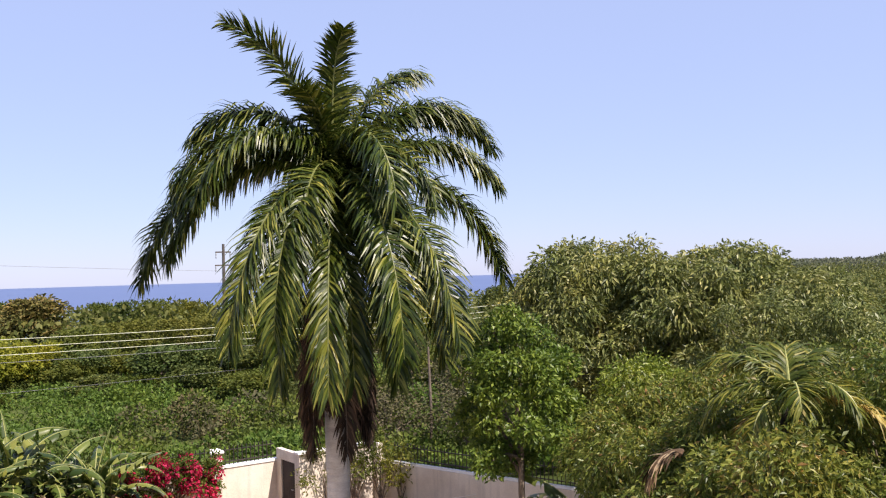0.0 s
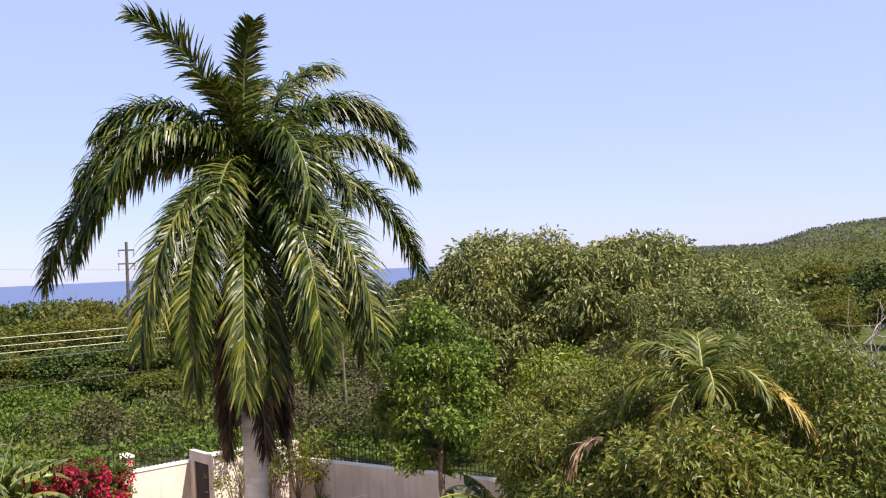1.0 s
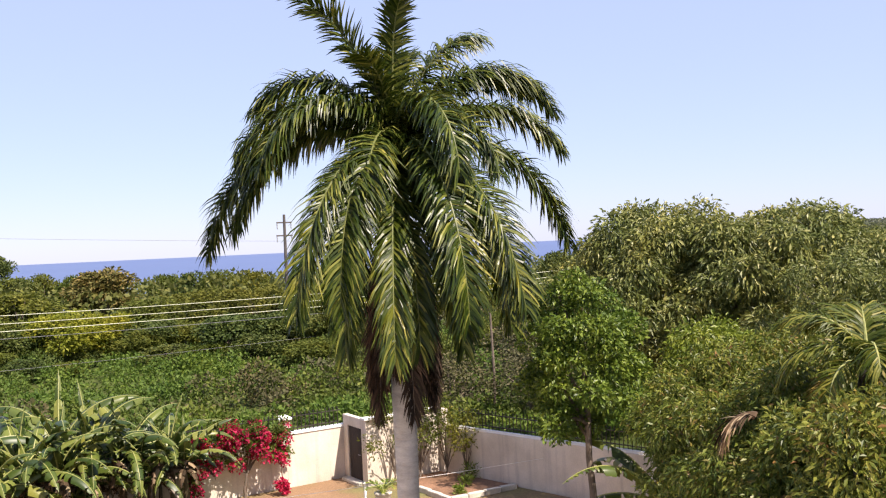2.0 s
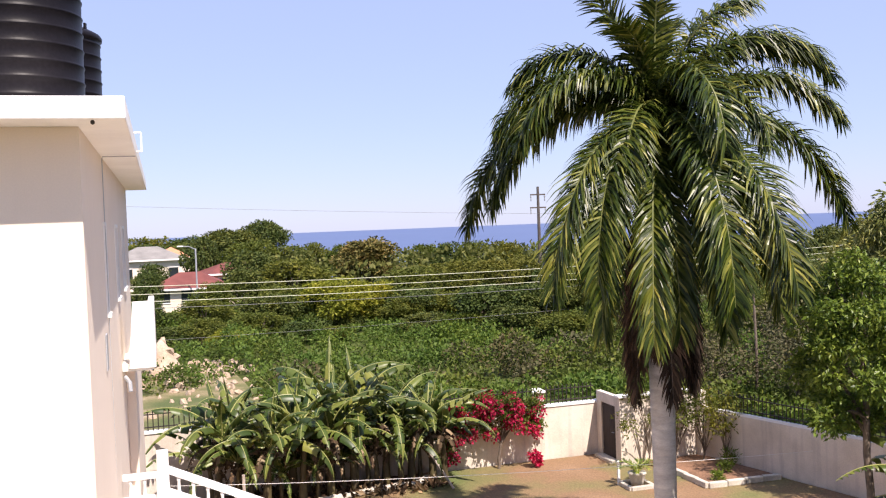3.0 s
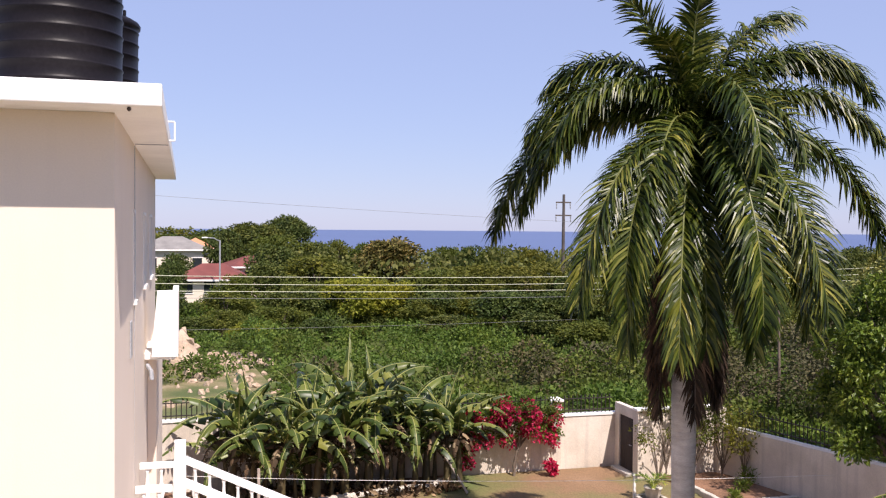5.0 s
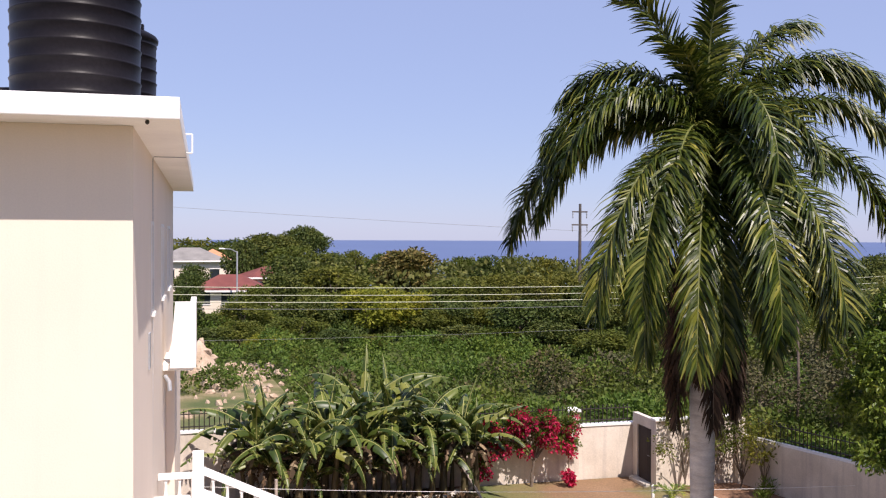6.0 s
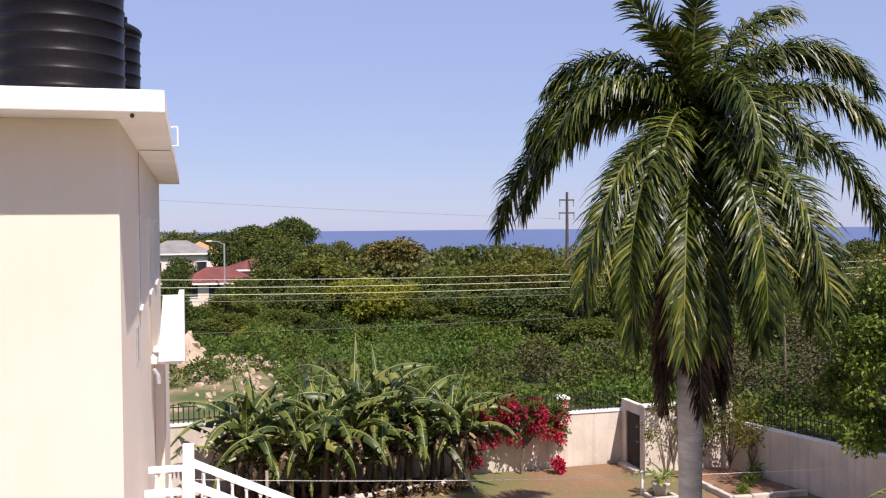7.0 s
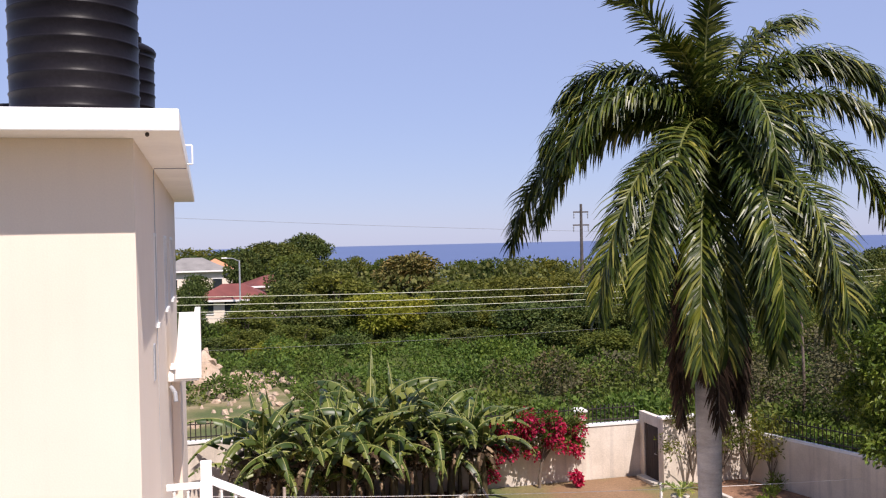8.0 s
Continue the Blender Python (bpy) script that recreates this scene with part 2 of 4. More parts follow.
M_FLOWER = leaf("bougainvillea_bract", [(0.0, (0.32, 0.007, 0.035)), (0.6, (0.52, 0.014, 0.075)), (1.0, (0.66, 0.05, 0.14))], 0.6, 0.35, 0.3, 0.05)


# ---- building helpers ----
class Build:
    """Vertices and faces of one mesh."""

    def __init__(self):
        self.v, self.f, self.n = [], [], 0

    def add(self, verts, faces):
        verts = np.asarray(verts, float).reshape(-1, 3)
        self.v.append(verts)
        self.f.extend([tuple(int(i) + self.n for i in q) for q in faces])
        self.n += len(verts)
        return self

    def quads(self, verts):
        """verts: groups of four."""
        k = len(verts) // 4
        return self.add(verts, np.arange(k * 4).reshape(k, 4))

    def tube(self, pts, radii, sides=8, cap=True):
        pts = np.asarray(pts, float)
        radii = np.broadcast_to(radii, len(pts))
        tan = np.gradient(pts, axis=0)
        tan /= np.linalg.norm(tan, axis=1)[:, None] + 1e-9
        ref = np.array((0.31, 0.95, 0.05)) if abs(tan[0][2]) > 0.8 else np.array((0.0, 0.0, 1.0))
        rings = []
        for p, t, r in zip(pts, tan, radii):
            a = np.cross(t, ref)
            a /= np.linalg.norm(a) + 1e-9
            b = np.cross(t, a)
            ang = np.arange(sides) * 2 * math.pi / sides
            rings.append(p + r * (np.cos(ang)[:, None] * a + np.sin(ang)[:, None] * b))
        k = len(pts)
        faces = [(i * sides + j, i * sides + (j + 1) % sides, (i + 1) * sides + (j + 1) % sides, (i + 1) * sides + j) for i in range(k - 1) for j in range(sides)]
        if cap:
            faces += [tuple(range(sides))[::-1], tuple((k - 1) * sides + j for j in range(sides))]
        return self.add(np.concatenate(rings), faces)

    def lathe(self, prof, sides=24, at=(0, 0, 0)):
        return self.tube_profile([(r, z) for r, z in prof], sides, at)

    def tube_profile(self, prof, sides, at):
        ang = np.arange(sides) * 2 * math.pi / sides
        v = [(at[0] + r * math.cos(a), at[1] + r * math.sin(a), at[2] + z) for r, z in prof for a in ang]
        k = len(prof)
        f = [(i * sides + j, i * sides + (j + 1) % sides, (i + 1) * sides + (j + 1) % sides, (i + 1) * sides + j) for i in range(k - 1) for j in range(sides)]
        f += [tuple(range(sides))[::-1], tuple((k - 1) * sides + j for j in range(sides))]
        return self.add(v, f)

    def box(self, x0, x1, y0, y1, z0, z1, bevel=0.0):
        bm = bmesh.new()
        bmesh.ops.create_cube(bm, size=1.0)
        for q in bm.verts:
            q.co = ((x0 + x1) / 2 + q.co.x * (x1 - x0), (y0 + y1) / 2 + q.co.y * (y1 - y0), (z0 + z1) / 2 + q.co.z * (z1 - z0))
        if bevel:
            bmesh.ops.bevel(bm, geom=bm.edges[:], offset=bevel, segments=2, profile=0.5, affect="EDGES")
        bm.verts.index_update()
        self.add([q.co[:] for q in bm.verts], [[q.index for q in fa.verts] for fa in bm.faces])
        bm.free()
        return self

    def prism(self, poly, z0, z1):
        """An upright prism over a polygon given anticlockwise."""
        k = len(poly)
        v = [(x, y, z0) for x, y in poly] + [(x, y, z1) for x, y in poly]
        return self.add(v, [tuple(range(k))[::-1], tuple(range(k, 2 * k))] + [(i, (i + 1) % k, k + (i + 1) % k, k + i) for i in range(k)])

    def mesh(self, name, material, smooth=False):
        me = bpy.data.meshes.new(name)
        me.from_pydata(np.concatenate(self.v).tolist(), [], self.f)
        me.materials.append(material)
        if smooth:
            me.polygons.foreach_set("use_smooth", [True] * len(me.polygons))
        me.update()
        return me


def part(name, b, material, parent=None, label="", smooth=False):
    ob = new(name, b if isinstance(b, bpy.types.Mesh) else b.mesh(name, material, smooth))
    ob.parent = parent
    return tagged(ob, label) if label else ob


def thing(name, m, label, category, group="", kind=""):
    ob = new(name)
    ob.empty_display_size = 0.2
    ob.matrix_basis = m
    return tagged(ob, label, category, group, kind)


def unit(a):
    return a / (np.linalg.norm(a, axis=-1, keepdims=True) + 1e-9)


def foliage(rng, n, centres, radii, size, wide=0.3, droop=0.3, shell=0.45, squash=0.85, out=0.8):
    """n separate leaves spread over the outer shells of clumps."""
    centres, radii = np.asarray(centres, float), np.asarray(radii, float)
    w = radii ** 2
    pick = rng.choice(len(centres), n, p=w / w.sum())
    d = unit(rng.normal(size=(n, 3)) + (0, 0, 0.25))
    rad = radii[pick] * (1 - shell * rng.random(n) ** 1.6) * rng.uniform(0.85, 1.12, n)
    pos = centres[pick] + d * rad[:, None] * (1, 1, squash)
    axis = unit(d * out + rng.normal(size=(n, 3)) * 0.6 + (0, 0, -droop))
    side = unit(np.cross(axis, unit(d + rng.normal(size=(n, 3)) * 0.5)))
    nor = np.cross(side, axis)
    ln = size * rng.uniform(0.6, 1.3, n)[:, None]
    v = np.stack([pos, pos + axis * ln * 0.45 + side * ln * wide * 0.5 + nor * ln * 0.05, pos + axis * ln - (0, 0, 1) * ln * droop * 0.3,
                  pos + axis * ln * 0.45 - side * ln * wide * 0.5 + nor * ln * 0.05], 1)
    return v.reshape(-1, 3)


def clumps(rng, k, centre, extent, r0, r1, fill=0.35):
    """Clumps over and inside an ellipsoid, fewer underneath."""
    d = unit(rng.normal(size=(k, 3)) + (0, 0, 0.35))
    d[:, 2] = np.maximum(d[:, 2], -0.55)
    s = 1 - fill * rng.random(k) ** 1.5
    c = np.asarray(centre) + d * np.asarray(extent) * s[:, None]
    return c, rng.uniform(r0, r1, k)


def limbs(rng, base_r, fork, ends, sides=5, bend=0.15):
    """A trunk from the origin to a fork, and limbs from it to each end."""
    b = Build()
    fork = np.asarray(fork, float)
    s = np.linspace(0, 1, 7)[:, None]
    wob = rng.normal(size=(7, 3)) * base_r * 0.25 * np.sin(s * math.pi)
    b.tube(s * fork + wob, np.linspace(base_r, base_r * 0.7, 7), sides + 2)
    for e in ends:
        e = np.asarray(e, float)
        u = np.linspace(0, 1, 6)[:, None]
        start = fork * rng.uniform(0.75, 1.0)
        mid = (0, 0, 1) * np.sin(u * math.pi) * np.linalg.norm(e - start) * bend
        b.tube(start + (e - start) * u + mid + rng.normal(size=(6, 3)) * base_r * 0.2 * np.sin(u * math.pi), np.linspace(base_r * 0.5, base_r * 0.1, 6), sides, cap=False)
    return b


def tree(name, m, rng, label, crown_c, extent, k, r0, r1, n, size, material, base_r=0.18, bark=None, category="tree", group="", wide=0.3, droop=0.3, squash=0.85, shell=0.45, fork=None):
    t = thing(name, m, label, category, group)
    c, r = clumps(rng, k, crown_c, extent, r0, r1)
    ends = c[rng.choice(k, min(k, 12), replace=False)]
    part("trunk", limbs(rng, base_r, (0, 0, fork or max(0.5, (crown_c[2] - extent[2]) * 0.9)), ends), bark or M_BARK, t, smooth=True)
    part("crown", Build().quads(foliage(rng, n, c, r, size, wide, droop, shell, squash)), material, t)
    return t


def frond(rng, direction, e0, e1, length, power=1.0, leaf_len=0.8, n=75, wide=0.045, hang=0.5, planes=(25, -10, 45), start=0.12, fan=(40, 65)):
    """A feather palm leaf from the origin: its rachis, and all its leaflets."""
    direction = unit(np.asarray((*direction, 0.0)))
    k = 40
    s = np.linspace(0, 1, k)
    el = np.radians(e0 + (e1 - e0) * s ** power)
    step = np.cos(el)[:, None] * direction + np.sin(el)[:, None] * (0, 0, 1)
    pts = np.concatenate([np.zeros((1, 3)), np.cumsum((step[:-1] + step[1:]) / 2, 0)]) * length / (k - 1)
    rach = Build().tube(pts, np.interp(s, (0, 0.12, 0.25, 1), (0.075, 0.045, 0.03, 0.005)), 6)
    u = np.repeat(np.linspace(start, 0.995, n), 2) + rng.normal(size=2 * n) * 0.004
    u = np.clip(u, 0, 1)
    sg = np.tile((1.0, -1.0), n)
    pos = np.stack([np.interp(u, s, pts[:, i]) for i in range(3)], 1)
    T = unit(np.stack([np.interp(u, s, step[:, i]) for i in range(3)], 1))
    S = unit(np.cross(direction, (0, 0, 1)))[None, :].repeat(2 * n, 0)
    N = unit(np.cross(S, T))
    pl = np.radians(rng.choice(planes, 2 * n) + rng.normal(size=2 * n) * 8)[:, None]
    fw = np.radians(fan[0] + (fan[1] - fan[0]) * u ** 2 + rng.normal(size=2 * n) * 6)[:, None]
    d0 = (S * sg[:, None] * np.cos(pl) + N * np.sin(pl)) * np.cos(fw) + T * np.sin(fw)
    ln = leaf_len * (0.5 + 0.5 * np.sin(np.clip(u * 1.25, 0, 1) * math.pi * 0.62)) * np.where(u > 0.8, 1 - (u - 0.8) * 2.2, 1) * rng.uniform(0.7, 1.1, 2 * n) * np.where(rng.random(2 * n) < 0.06, 0.25, 1)
    rows, p = [], pos
    slack = rng.uniform(0.55, 1.5, 2 * n)[:, None]
    ws = (0.7, 1.0, 0.8, 0.08)
    for i in range(4):
        d = unit(d0 + np.array((0, 0, -1.0)) * hang * (i / 3) ** 1.3 * slack)
        W = unit(T - (T * d).sum(1, keepdims=True) * d)
        rows += [p + W * wide * ws[i] / 2, p - W * wide * ws[i] / 2]
        p = p + d * ln[:, None] / 3
    v = np.stack(rows, 1).reshape(-1, 3)
    f = [(8 * i + 2 * j, 8 * i + 2 * j + 1, 8 * i + 2 * j + 3, 8 * i + 2 * j + 2) for i in range(2 * n) for j in range(3)]
    return rach, Build().add(v, f)


# ---- ground, sea, hills ----
def smooth_step(a, b, x):
    q = min(1.0, max(0.0, (x - a) / (b - a)))
    return q * q * (3 - 2 * q)


RIDGE_A = (-180, -20, 36, 41, 54, 60, 63, 66.5, 75, 95, 140, 180)
RIDGE_E = (40, -14, -14, -2, 8, 9, 25, 33, 44, 55, 50, 40)


def land(x, y):
    r, a = math.hypot(x, y), math.degrees(math.atan2(x, y))
    top = float(np.interp(a, RIDGE_A, RIDGE_E))
    far = 420 if top < 0 else 1250
    h = top * smooth_step(110, far, r)
    if top < 0 and r > 400:
        h -= (r - 400) * 0.05
    if r > 60 and top > 0:
        h += noise.noise((x * 0.006, y * 0.006, 0)) * 4 * smooth_step(200, 900, r)
    return h - 0.03


rings = [0, 10, 20, 35, 55, 80, 110, 150, 200, 260, 330, 420, 520, 640, 800, 1000, 1250, 1500, 1900, 2400]
seg = 144
gv = [(0, 0, -0.03)] + [(r * math.sin(2 * math.pi * j / seg), r * math.cos(2 * math.pi * j / seg), land(r * math.sin(2 * math.pi * j / seg), r * math.cos(2 * math.pi * j / seg))) for r in rings[1:] for j in range(seg)]
gf = [(0, 1 + (j + 1) % seg, 1 + j) for j in range(seg)]
gf += [(1 + i * seg + j, 1 + i * seg + (j + 1) % seg, 1 + (i + 1) * seg + (j + 1) % seg, 1 + (i + 1) * seg + j) for i in range(len(rings) - 2) for j in range(seg)]
ground = part("ground", Build().add(gv, gf), M_WILD, smooth=True)
tagged(ground, "green and brown scrubland rolling towards the coast", "ground", kind="structure")
sea = part("water", Build().add([(4900 * math.sin(math.radians(a)), 4900 * math.cos(math.radians(a)), -12) for a in range(90, -91, -3)], [tuple(range(61))]), M_SEA)
tagged(sea, "deep blue calm sea on the horizon", "sea", kind="structure")

BACK_Y, CX, CY = 26.95, 14.2, 25.15        # yard wall, and the far corner of the yard
WH = 1.87                                   # its height
yard = part("yard_floor", Build().prism([(-9, -6), (20.5, -6), (16.6, 14.6), (14.2, 25.1), (11.4, 25.3), (11.4, 26.9), (-9, 26.9)], -0.02, 0.012), M_YARD)
tagged(yard, "worn lawn with bare tan earth", "lawn", kind="structure")


# out-of-view floor, added as a reflector for the side wall and soffit
bounce_floor = part("terrace", Build().box(-2.39, 6.5, -5.5, 18.2, -0.1, 0.03, 0.01), M_CONCRETE)
tagged(bounce_floor, "unseen pale concrete floor added to bounce light onto the house", "terrace", kind="structure")


deck = part("roof_deck", Build().box(-5.5, 4.5, -9.0, 0.1, 5.75, 5.95, 0.015), M_CONCRETE)
tagged(deck, "flat concrete roof of the house looked out from", "roof", kind="structure")
tagged(part("wall_south", Build().box(-5.2, 4.2, -8.7, -0.2, -0.2, 5.748), M_WALL), "plain cream walls under the flat roof", "wall", kind="structure")


# ---- yard walls ----
def wall_between(name, a, b, h, thick, label):
    a, b = Vector((*a, 0)), Vector((*b, 0))
    d = (b - a).normalized()
    nrm = Vector((-d.y, d.x, 0)) * thick
    w = part(name, Build().prism([(p.x, p.y) for p in (a, b, b + nrm, a + nrm)], -0.3, h), M_YARDWALL)
    tagged(w, label, "wall", kind="structure")
    e = Vector((-d.y, d.x, 0)) * 0.03
    part("coping", Build().prism([(p.x, p.y) for p in (a - e, b - e, b + nrm + e, a + nrm + e)], h + 0.002, h + 0.07), M_WHITE, w, "white painted coping")
    return w


wall_between("wall_north", (2.5, BACK_Y), (11.55, BACK_Y), WH - 0.22, 0.2, "cream rendered yard wall with flaking paint")
wall_between("wall_north_2", (-9, BACK_Y), (2.498, BACK_Y), WH + 0.14, 0.2, "higher stretch of the cream rendered yard wall")
EAST_D = Vector((1.17, -4.75)).normalized()
EAST_END = (CX + EAST_D.x * 17, CY + EAST_D.y * 17)
wall_between("wall_east", EAST_END, (CX, CY), 1.5, -0.2, "cream rendered yard wall with a white coping")
# the walls of the gate recess, with the opening of the door left free
tagged(part("wall_gate_front", Build().box(11.45, CX, 25.35, 25.55, -0.3, WH + 0.18), M_YARDWALL), "shaded cream wall beside the yard gate", "wall", kind="structure")
tagged(part("wall_gate_side", Build().box(11.45, 11.62, 25.552, 25.68, -0.3, WH + 0.18).box(11.45, 11.62, 26.62, BACK_Y - 0.002, -0.3, WH + 0.18).box(11.45, 11.62, 25.68, 26.62, 1.74, WH + 0.18), M_YARDWALL), "cream wall with a door opening", "wall", kind="structure")
tagged(part("wall_pier", Build().box(CX - 0.12, CX + 0.12, CY - 0.02, CY + 0.2, -0.2, WH + 0.22, 0.02), M_YARDWALL), "cream corner pier of the yard wall", "wall", kind="structure")
tagged(part("wall_coping", Build().box(11.38, CX, 25.28, 25.6, WH + 0.182, WH + 0.25, 0.01), M_WHITE), "white coping over the gate wall", "wall", kind="structure")
door = part("door_1", Build().box(11.5, 11.55, 25.69, 26.61, 0.06, 1.73, 0.005), M_DARKWOOD)
tagged(door, "dark brown closed yard door", "door", kind="structure")
for i in range(6):
    part("board", Build().box(11.485, 11.5, 25.70 + i * 0.152, 25.70 + i * 0.152 + 0.14, 0.08, 1.71, 0.003), M_DARKWOOD, door)
part("door_handle", Build().tube([(11.47, 25.8, 0.9), (11.44, 25.8, 0.9), (11.44, 25.92, 0.9)], 0.012, 6), M_GREY, door, "grey metal handle")
tagged(part("door_step", Build().box(11.2, 11.48, 25.6, 26.7, -0.1, 0.1, 0.02), M_STONE), "pale stone step at the yard door", "step", kind="structure")
pil = thing("wall_pillar", pose(9.45, BACK_Y + 0.1, 0), "white capped pillar in the yard wall", "pillar")
part("shaft", Build().box(-0.17, 0.17, -0.15, 0.15, -0.2, WH + 0.25, 0.01), M_YARDWALL, pil)
part("cap", Build().box(-0.22, 0.22, -0.2, 0.2, WH + 0.252, WH + 0.33, 0.015).box(-0.13, 0.13, -0.12, 0.12, WH + 0.33, WH + 0.38, 0.015), M_WHITE, pil, "white stepped cap")


def fence(a, b, z, label, skip=()):
    a, b = Vector((*a, z)), Vector((*b, z))
    ln = (b - a).length
    f = thing("iron_fence", Matrix.Translation(a) @ Matrix.Rotation(math.atan2(b.y - a.y, b.x - a.x), 4, "Z"), label, "fence", "iron fences on the yard wall")
    for h in (0.1, 0.46):
        part("rail", Build().box(0, ln, -0.015, 0.015, h - 0.015, h + 0.015), M_IRON, f)
    bar = Build().tube([(0, 0, 0), (0, 0, 0.5)], 0.016, 4).tube([(0, 0, 0.5), (0, 0, 0.53), (0, 0, 0.6)], (0.016, 0.026, 0.002), 4).mesh("bar", M_IRON)
    for i in range(int(ln / 0.14)):
        o = part("bar", bar, None, f)
        o.location = (0.07 + i * 0.14, 0, 0)


fence((-8.9, BACK_Y + 0.1), (2.4, BACK_Y + 0.1), WH + 0.21, "dark iron spiked fence on the higher wall")
fence((2.6, BACK_Y + 0.1), (9.2, BACK_Y + 0.1), WH - 0.15, "dark iron spiked fence on the yard wall")
fence((9.7, BACK_Y + 0.1), (11.4, BACK_Y + 0.1), WH - 0.15, "short dark iron spiked fence beside the gate")
fence((CX + 0.25, CY - 0.4), (CX + EAST_D.x * 14 + 0.15, CY + EAST_D.y * 14), 1.57, "rusty dark iron spiked fence on the yard wall")

# ---- beds ----
bed = part("soil_bed", Build().prism([(12.5, 22.2), (14.85, 22.2), (14.2, 25.1), (14.0, 25.33), (12.0, 25.33), (12.5, 23.8)], 0.0, 0.06), M_SOIL)
tagged(bed, "bare brown soil bed in the yard corner", "soil", kind="structure")
kerb_m = Build().box(-0.28, 0.28, -0.08, 0.08, 0, 0.17, 0.025).mesh("kerb_stone", M_STONE)
kerb = thing("bed_kerb", pose(12.4, 22.1, 0), "pale concrete kerb round the soil bed", "kerb")
for x, y, rz in [(0.0, 0.3 + i * 0.58, 90 + (6 if i else 0)) for i in range(3)] + [(0.3 + i * 0.58, 0.03, 0) for i in range(4)]:
    o = part("kerb_stone", kerb_m, None, kerb)
    o.matrix_basis = pose(x, y, 0.0, random.uniform(-2, 2), random.uniform(-2, 2), rz + random.uniform(-3, 3))
kerb2 = thing("pot_kerb", pose(10.75, 23.1, 0), "small square pale kerb round a potted plant", "kerb")
for i in range(4):
    o = part("kerb_stone", Build().box(-0.38, 0.30, -0.06, 0.06, 0, 0.12, 0.02), M_STONE, kerb2)
    o.matrix_basis = pose(0, 0, 0, 0, 0, 90 * i) @ pose(0.04, 0.34, 0)


def stone_mesh(rng, r):
    bm = bmesh.new()
    bmesh.ops.create_icosphere(bm, subdivisions=1, radius=r)
    for q in bm.verts:
        q.co = Vector((q.co.x * 1.25, q.co.y * 0.8, q.co.z * 0.75)) * rng.uniform(0.75, 1.2)
    me = bpy.data.meshes.new("stone")
    bm.to_mesh(me)
    bm.free()
    me.materials.append(M_STONE)
    return me


rng = np.random.default_rng(5)
stones = [stone_mesh(rng, 0.14) for _ in range(5)]
edging = thing("bed_edging", pose(0, 0, 0), "pale rough stone edging round the banana bed", "edging")
for i in range(62):
    u = i / 61
    x = -6.0 + 11.9 * u
    y = 24.9 + 0.9 * smooth_step(0.5, 0.95, u) + (0.75 * smooth_step(0.93, 1.0, u))
    o = part("stone", stones[i % 5], None, edging)
    o.matrix_basis = pose(x, y, 0.07, rng.uniform(-20, 20), rng.uniform(-20, 20), rng.uniform(-30, 30))
bsoil = part("banana_bed_soil", Build().prism([(-8.9, 24.9), (0, 24.95), (2, 25.2), (4, 25.75), (5.5, 25.95), (5.8, 26.9), (-8.9, 26.9)], 0.0, 0.05), M_SOIL)
tagged(bsoil, "brown soil with leaf litter under the banana plants", "soil", kind="structure")
lit = Build().quads(foliage(rng, 1500, [(x, 25.8 + 0.4 * math.sin(x), 0.05) for x in np.arange(-4, 6, 0.5)], [0.6] * 20, 0.28, 0.4, 0.1, 1.0, 0.08, 0.3))
tagged(part("leaf_litter", lit, M_LEAF_DEAD), "dry brown fallen leaves on the banana bed", "leaf litter", kind="stuff")

# ---- the white house ----
HX, HY, HZ = -2.4, 9.22, 8.62        # its corner, and the underside of the roof slab
house = thing("house", pose(HX, HY, 0), "cream rendered house with a flat white roof slab", "house")
part("front_wall", Build().box(-9, 0, 0, 0.25, -0.3, HZ), M_WALL, house)


def pierced_wall(ys, zs, holes, x0, x1):
    """A wall along y with openings cut right through, as one connected mesh. holes: cells (column, row)."""
    b, ny, nz = Build(), len(ys), len(zs)
    at = lambda i, k, side: (i * nz + k) * 2 + side
    v = [(x, y, z) for y in ys for z in zs for x in (x0, x1)]
    solid = lambda i, k: 0 <= i < ny - 1 and 0 <= k < nz - 1 and (i, k) not in holes
    f = []
    for i in range(ny - 1):
        for k in range(nz - 1):
            if not solid(i, k):
                continue
            f += [(at(i, k, 1), at(i + 1, k, 1), at(i + 1, k + 1, 1), at(i, k + 1, 1)), (at(i, k, 0), at(i, k + 1, 0), at(i + 1, k + 1, 0), at(i + 1, k, 0))]
            for di, dk, p, q in ((-1, 0, (i, k), (i, k + 1)), (1, 0, (i + 1, k + 1), (i + 1, k)), (0, -1, (i + 1, k), (i, k)), (0, 1, (i, k + 1), (i + 1, k + 1))):
                if not solid(i + di, k + dk):
                    f.append((at(*p, 0), at(*p, 1), at(*q, 1), at(*q, 0)))
    return b.add(v, f)


part("side_wall", pierced_wall((0.252, 3.3, 3.75, 6.4, 7.3, 9.2, 10.4, 13.0), (-0.3, 6.5, 7.75, HZ), {(1, 1), (3, 1), (5, 1)}, -0.25, 0), M_WALL, house)
part("back_wall", Build().box(-9, -0.252, 12.75, 13.0, -0.3, HZ), M_WALL, house)
part("west_wall", Build().box(-9, -8.75, 0.252, 12.748, -0.3, HZ), M_WALL, house)
part("lower_wing", Build().box(0.002, 0.16, 8.4, 13.0, -0.3, 5.24, 0.01), M_WALL, house)
part("roof_slab", Build().box(-9.4, 0.45, -0.62, 13.7, HZ + 0.002, HZ + 0.21, 0.012), M_WHITE, house, "white painted roof slab")
